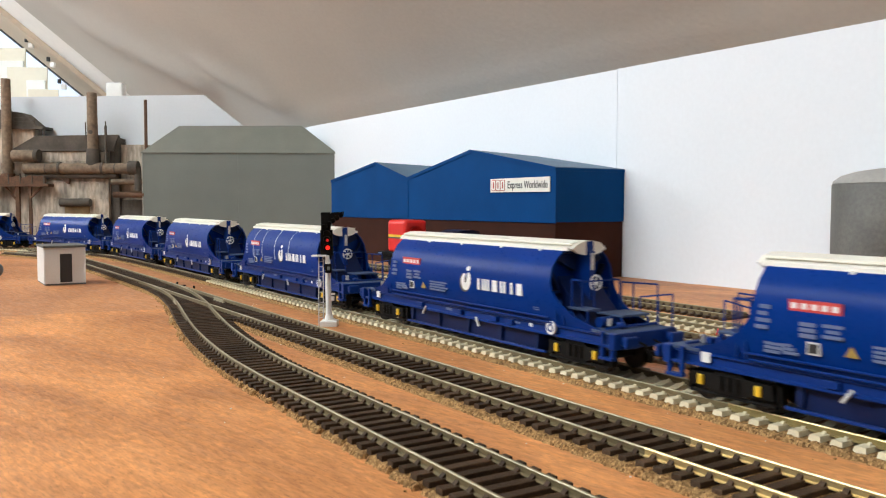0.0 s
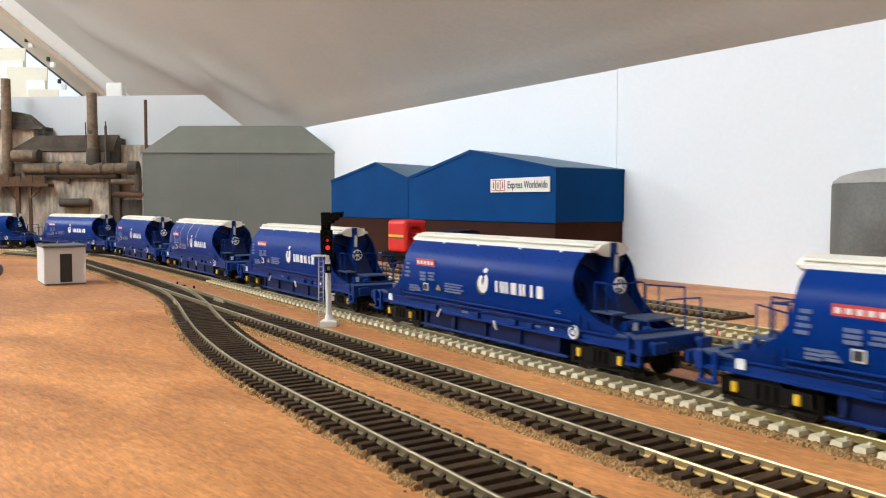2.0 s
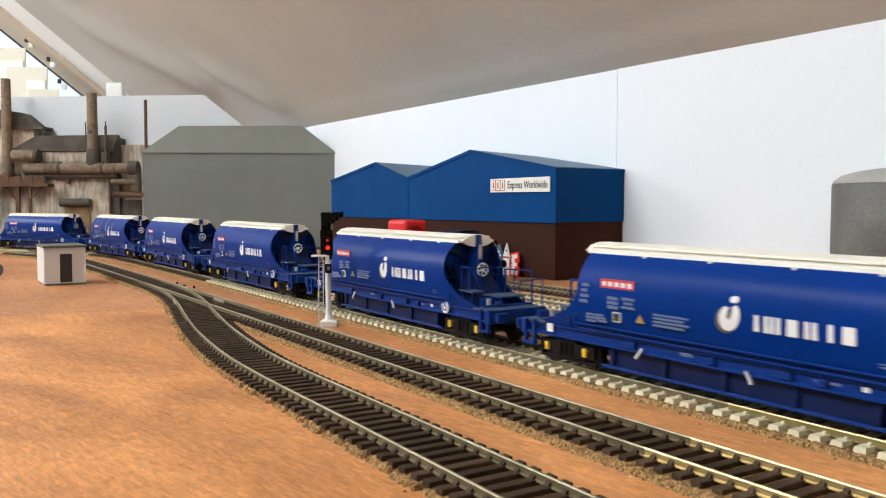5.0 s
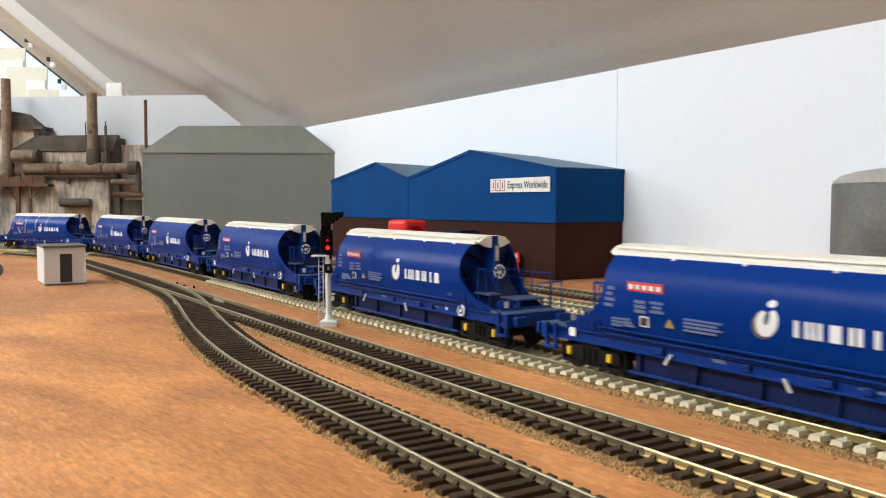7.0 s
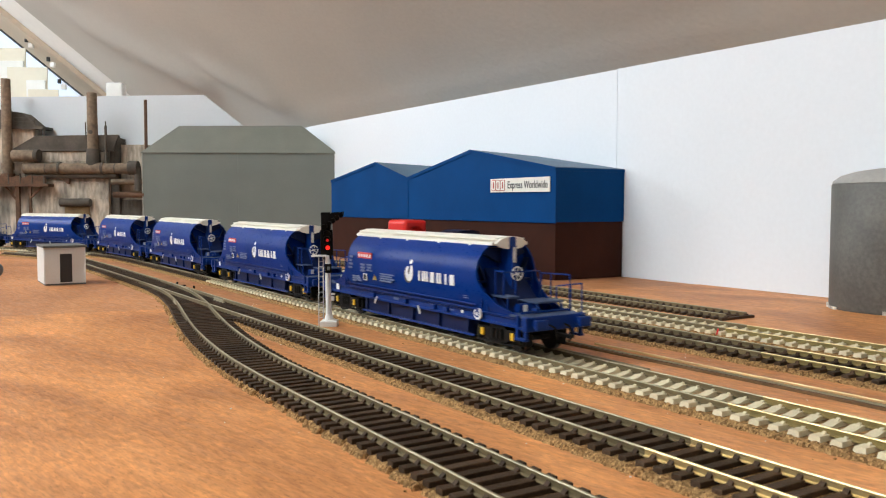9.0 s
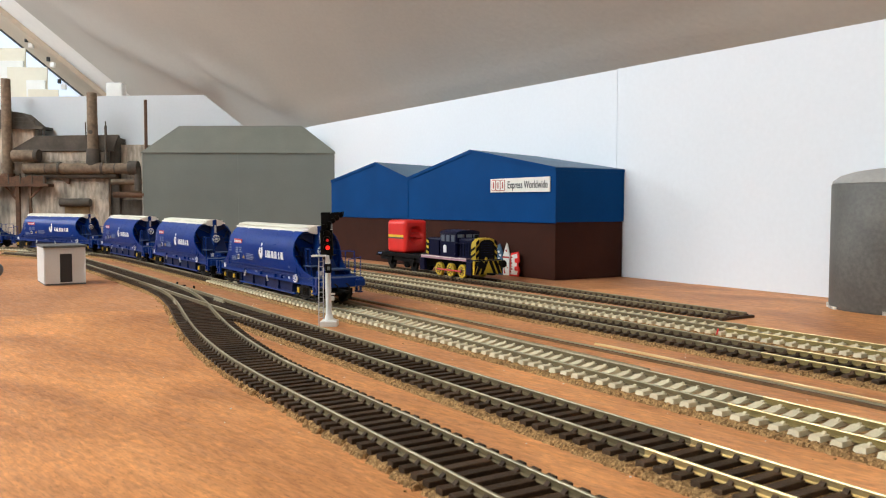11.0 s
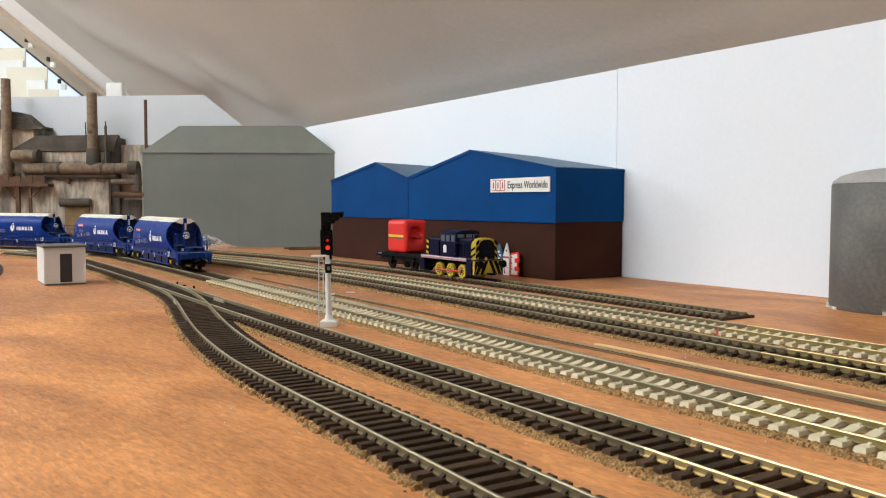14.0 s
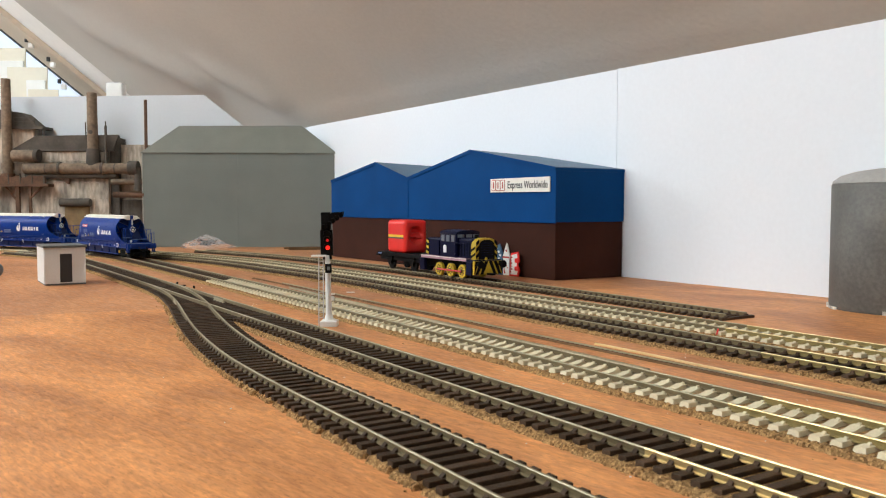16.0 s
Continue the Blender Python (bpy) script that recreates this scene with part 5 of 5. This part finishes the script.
        part("side_rail", B(-24, -23, *sorted((sy * 11, sy * 13)), 17, 31), LOCO, e)
    part("plate_line", B(-51.8, 21.2, -14.3, -14.0, 16.5, 17.1), SIGNW, e, "thin pale edge line")
    for i in range(7):
        part("grille_bar", B(32.1, 32.4, -6.0, 6.0, 18.2 + i * 2, 19.0 + i * 2), LOCO, e)
    for i in range(5):
        part("door_line", B(5.5 + i * 3.8, 6.0 + i * 3.8, -10.3, -9.9, 19, 31), BLACK, e)
    part("exhaust", C((14, 2, 33.6), (14, 2, 37), 1.8), BLACK, e)
    part("lamp", C((34.5, -3, 17.6), (35.4, -3, 17.6), 1.2), LOCOYELLOW, e)
    part("coupling", B(34.4, 42, -2, 2, 4, 5.6, 0.3), BLACK, e)


shunter()


def flat_wagon():
    w = thing("flat_wagon", "small black four-wheeled flat wagon", "railway wagon", tm(-0.6965, 0.1875, RT - 0.0015))
    part("deck", B(-43, 40, -14, 14, 12.8, 16.2, 0.3), BLACK, w)
    part("solebar", B(-42, 39, -11, -9, 8.5, 12.8, 0.2), BLACK, w)
    part("solebar", B(-42, 39, 9, 11, 8.5, 12.8, 0.2), BLACK, w)
    part("label_strip", B(-41, -34, -14.3, -14.0, 14.0, 15.2), WFAINT, w, "pale label strip")
    for x in (-22, 20):
        for sy in (-1, 1):
            wh = part("wheel", C((x, sy * 7.2, 6), (x, sy * 9.6, 6), 6.0, n=22), BOGIE, w)
            part("axle_guard", P([(x - 6, 12.8), (x + 6, 12.8), (x + 2.5, 5), (x - 2.5, 5)], *sorted((sy * 10.8, sy * 12.2)), "y"), BLACK, w)
            part("spring", B(x - 7, x + 7, *sorted((sy * 12, sy * 13)), 9.2, 10.6, 0.2), BLACK, w)
    for sy in (-1, 1):
        for e in (-1, 1):
            part("buffer", C((-43 if e < 0 else 40, sy * 11, 13), (-49 if e < 0 else 46, sy * 11, 13), 1.4), BLACK, w)
    part("brake_rod", B(-12, 10, -13, -12.2, 5.5, 6.4), BLACK, w)


flat_wagon()


def container():
    c = thing("red_container", "rounded red plastic block with yellow and grey stripe", "container", tm(-0.6960, 0.1875, RT + 0.0147))
    bm = bmesh.new()
    bmesh.ops.create_cube(bm, size=2.0)
    bmesh.ops.subdivide_edges(bm, edges=bm.edges, cuts=21, use_grid_fill=True)
    half, rad = Vector((17.5, 12.5, 15.9)), 3.6
    for v in bm.verts:                      # a rounded block, with a dished hollow in each end and a moulded bar across it
        p = Vector([c * h for c, h in zip(v.co, half)])
        core = Vector([max(-h + rad, min(h - rad, c)) for c, h in zip(p, half)])
        if (p - core).length > 1e-6:
            p = core + (p - core).normalized() * rad
        r = math.hypot(p.y / 8.4, (p.z - 1.0) / 9.4)
        if abs(p.x) > 13.8 and r < 1:
            dip = 4.2 * min(1.0, (1 - r) * 3.0)
            if abs(p.z - 1.0 + 0.15 * p.y) < 2.6:
                dip *= 0.25
            p.x -= math.copysign(dip, p.x)
        v.co = (p + Vector((-9.0, 0, 15.9))) * MM
    part("body", bm, REDC, c, smooth=True)
    part("yellow_stripe", B(-23.5, 5.5, -12.75, -12.45, 15.2, 17.4), YELLOW, c, "yellow stripe")
    part("grey_stripe", B(-23.5, 5.5, -12.75, -12.45, 13.7, 15.1), WGREYD, c, "grey stripe")


container()


# ---- scraps beside the grey building ----
def scraps():
    rnd = random.Random(11)
    b = thing("plastic_bag", "crumpled clear plastic bag with dark parts inside", "bag", pose(-0.352, 1.245, 0))
    bm = bmesh.new()
    n, mrow = 22, 9
    g = []
    for j in range(mrow):
        q = j / (mrow - 1)
        row = []
        for i in range(n):
            a = 2 * math.pi * i / n
            r = 1.0 - q * 0.97
            k = 1 + rnd.uniform(-0.22, 0.22) * (1 - q)
            row.append(bm.verts.new((0.040 * r * k * math.cos(a), 0.022 * r * k * math.sin(a), 0.0004 + 0.019 * (q ** 0.8) * (1 + rnd.uniform(-0.18, 0.18)))))
        g.append(row)
    for a, c in zip(g, g[1:]):
        for i in range(n):
            bm.faces.new((a[i], a[(i + 1) % n], c[(i + 1) % n], c[i]))
    bm.faces.new(g[-1])
    film = part("film", bm, GLASS, b, "clear crinkled film")
    film.visible_shadow = False
    for i in range(9):
        x, a = rnd.uniform(-0.009, 0.011), rnd.uniform(0, 180)
        part("dark_part", box(-0.007, 0.007, -0.0013, 0.0013, 0, 0.0026), BLACK, b, m=pose(x, rnd.uniform(-0.008, 0.008), 0.003 + 0.0008 * i, rnd.uniform(-8, 8), rnd.uniform(-50, 50), a))
    for i, (px, py) in enumerate(((-0.213, 1.222), (-0.196, 1.215), (-0.185, 1.225), (-0.203, 1.208))):
        o = part("scrap_rail", box(-0.020, 0.020, -0.003, 0.003, 0, 0.0025 + 0.0005 * i, 0.0003), DARKSTRIP, m=pose(px, py, 0.0001, 0, 0, -12 + 9 * i))
        tagged(o, "short dark offcut of track lying on the board", "track offcut", "track offcuts by the grey building")
    o = part("paper_slip", box(-0.003, 0.0026, -0.0014, 0.0014, 0, 0.0005), SIGNW, m=pose(-0.0697, 0.6307, 0.0, 0, 0, 20))
    tagged(o, "small white slip of paper on the board", "paper")
    o = part("red_peg", cyl((0, 0, 0), (0.0008, 0, 0.0030), 0.0005, 0.0004, 8), REDC, m=pose(0.1375, 0.4175, 0.0019))
    tagged(o, "tiny red peg standing by the track", "peg")


scraps()


# ---- crumbs of cork and dust on the plywood ----
def crumbs():
    rnd = random.Random(21)
    for name, label, material, n, big in (("cork_crumbs", "scattered brown cork crumbs on the plywood", CORK, 60, 0.0005), ("white_specks", "tiny white specks of dust on the plywood", SIGNW, 60, 0.0004)):
        bm = bmesh.new()
        for i in range(n):
            line = rnd.choice((-0.109, -0.058, -0.058, 0.0, 0.0, 0.088))
            s, l = rnd.uniform(-0.75, -0.08), line + rnd.choice((-1, 1)) * (0.0175 + abs(rnd.gauss(0, 0.008)))
            r = big * rnd.uniform(0.3, 1.0)
            if line == -0.109 and s < -0.33:
                continue
            vs = bmesh.ops.create_icosphere(bm, subdivisions=1, radius=r)["verts"]
            bmesh.ops.transform(bm, matrix=Matrix.Translation(at(s, l, r * 0.5)) @ Matrix.Diagonal((rnd.uniform(0.6, 1.3), rnd.uniform(0.6, 1.3), 0.6, 1)), verts=vs)
        tagged(part(name, bm, material), label, "crumbs", kind="stuff")


crumbs()


# ---- loose strips on the board ----
def strip(name, label, s0, s1, l0, l1, prof, z, material):
    n = 24
    pts = [at(s0 + (s1 - s0) * i / n, l0 + (l1 - l0) * i / n + 0.0006 * math.sin(i * 0.9), z) for i in range(n + 1)]
    tagged(part(name, sweep([(u * MM, v * MM) for u, v in prof], pts), material), label, "metal strip")


strip("rail_strip", "loose dark rail lying on the board beside the track", 0.1, -0.72, 0.0465, 0.036, [(-1.2, 0), (1.2, 0), (1.0, 0.9), (-1.0, 0.9)], 0.0, DARKSTRIP)
strip("rail_strip", "loose brass rail lying on the board", 0.1, -0.295, 0.0525, 0.0515, [(-0.6, 0), (0.6, 0), (0.6, 0.7), (0.35, 1.0), (-0.35, 1.0), (-0.6, 0.7)], 0.0, BRASS)
strip("rail_strip", "loose brass rail lying beside the main track", 0.1, -0.160, 0.0225, 0.0235, [(-0.6, 0), (0.6, 0), (0.6, 0.8), (0.35, 1.15), (-0.35, 1.15), (-0.6, 0.8)], 0.0, BRASS)
strip("rail_strip", "loose dull rail lying on the board", -0.235, -0.62, 0.0245, 0.030, [(-0.7, 0), (0.7, 0), (0.5, 1.4), (-0.5, 1.4)], 0.0, RAIL)
strip("rail_strip", "thin loose dull rail lying beside the dark strip", 0.1, -0.66, 0.0495, 0.040, [(-0.5, 0), (0.5, 0), (0.4, 1.1), (-0.4, 1.1)], 0.0, RAIL)


# ---- the train runs ----
def motions():
    times = [0.2 * i for i in range(81)]
    for k, w in WAGONS:
        walk(w, [(t, wagon_pose(k, t)) for t in times])
        for o in w.children_recursive:
            if o.name.startswith("wheelset"):
                x, y, z = o.location
                walk(o, [(i / 15, Matrix.Translation((x, y, z)) @ Matrix.Rotation(-SPEED * i / 15 / 0.0056, 4, "Y")) for i in range(241)])


motions()
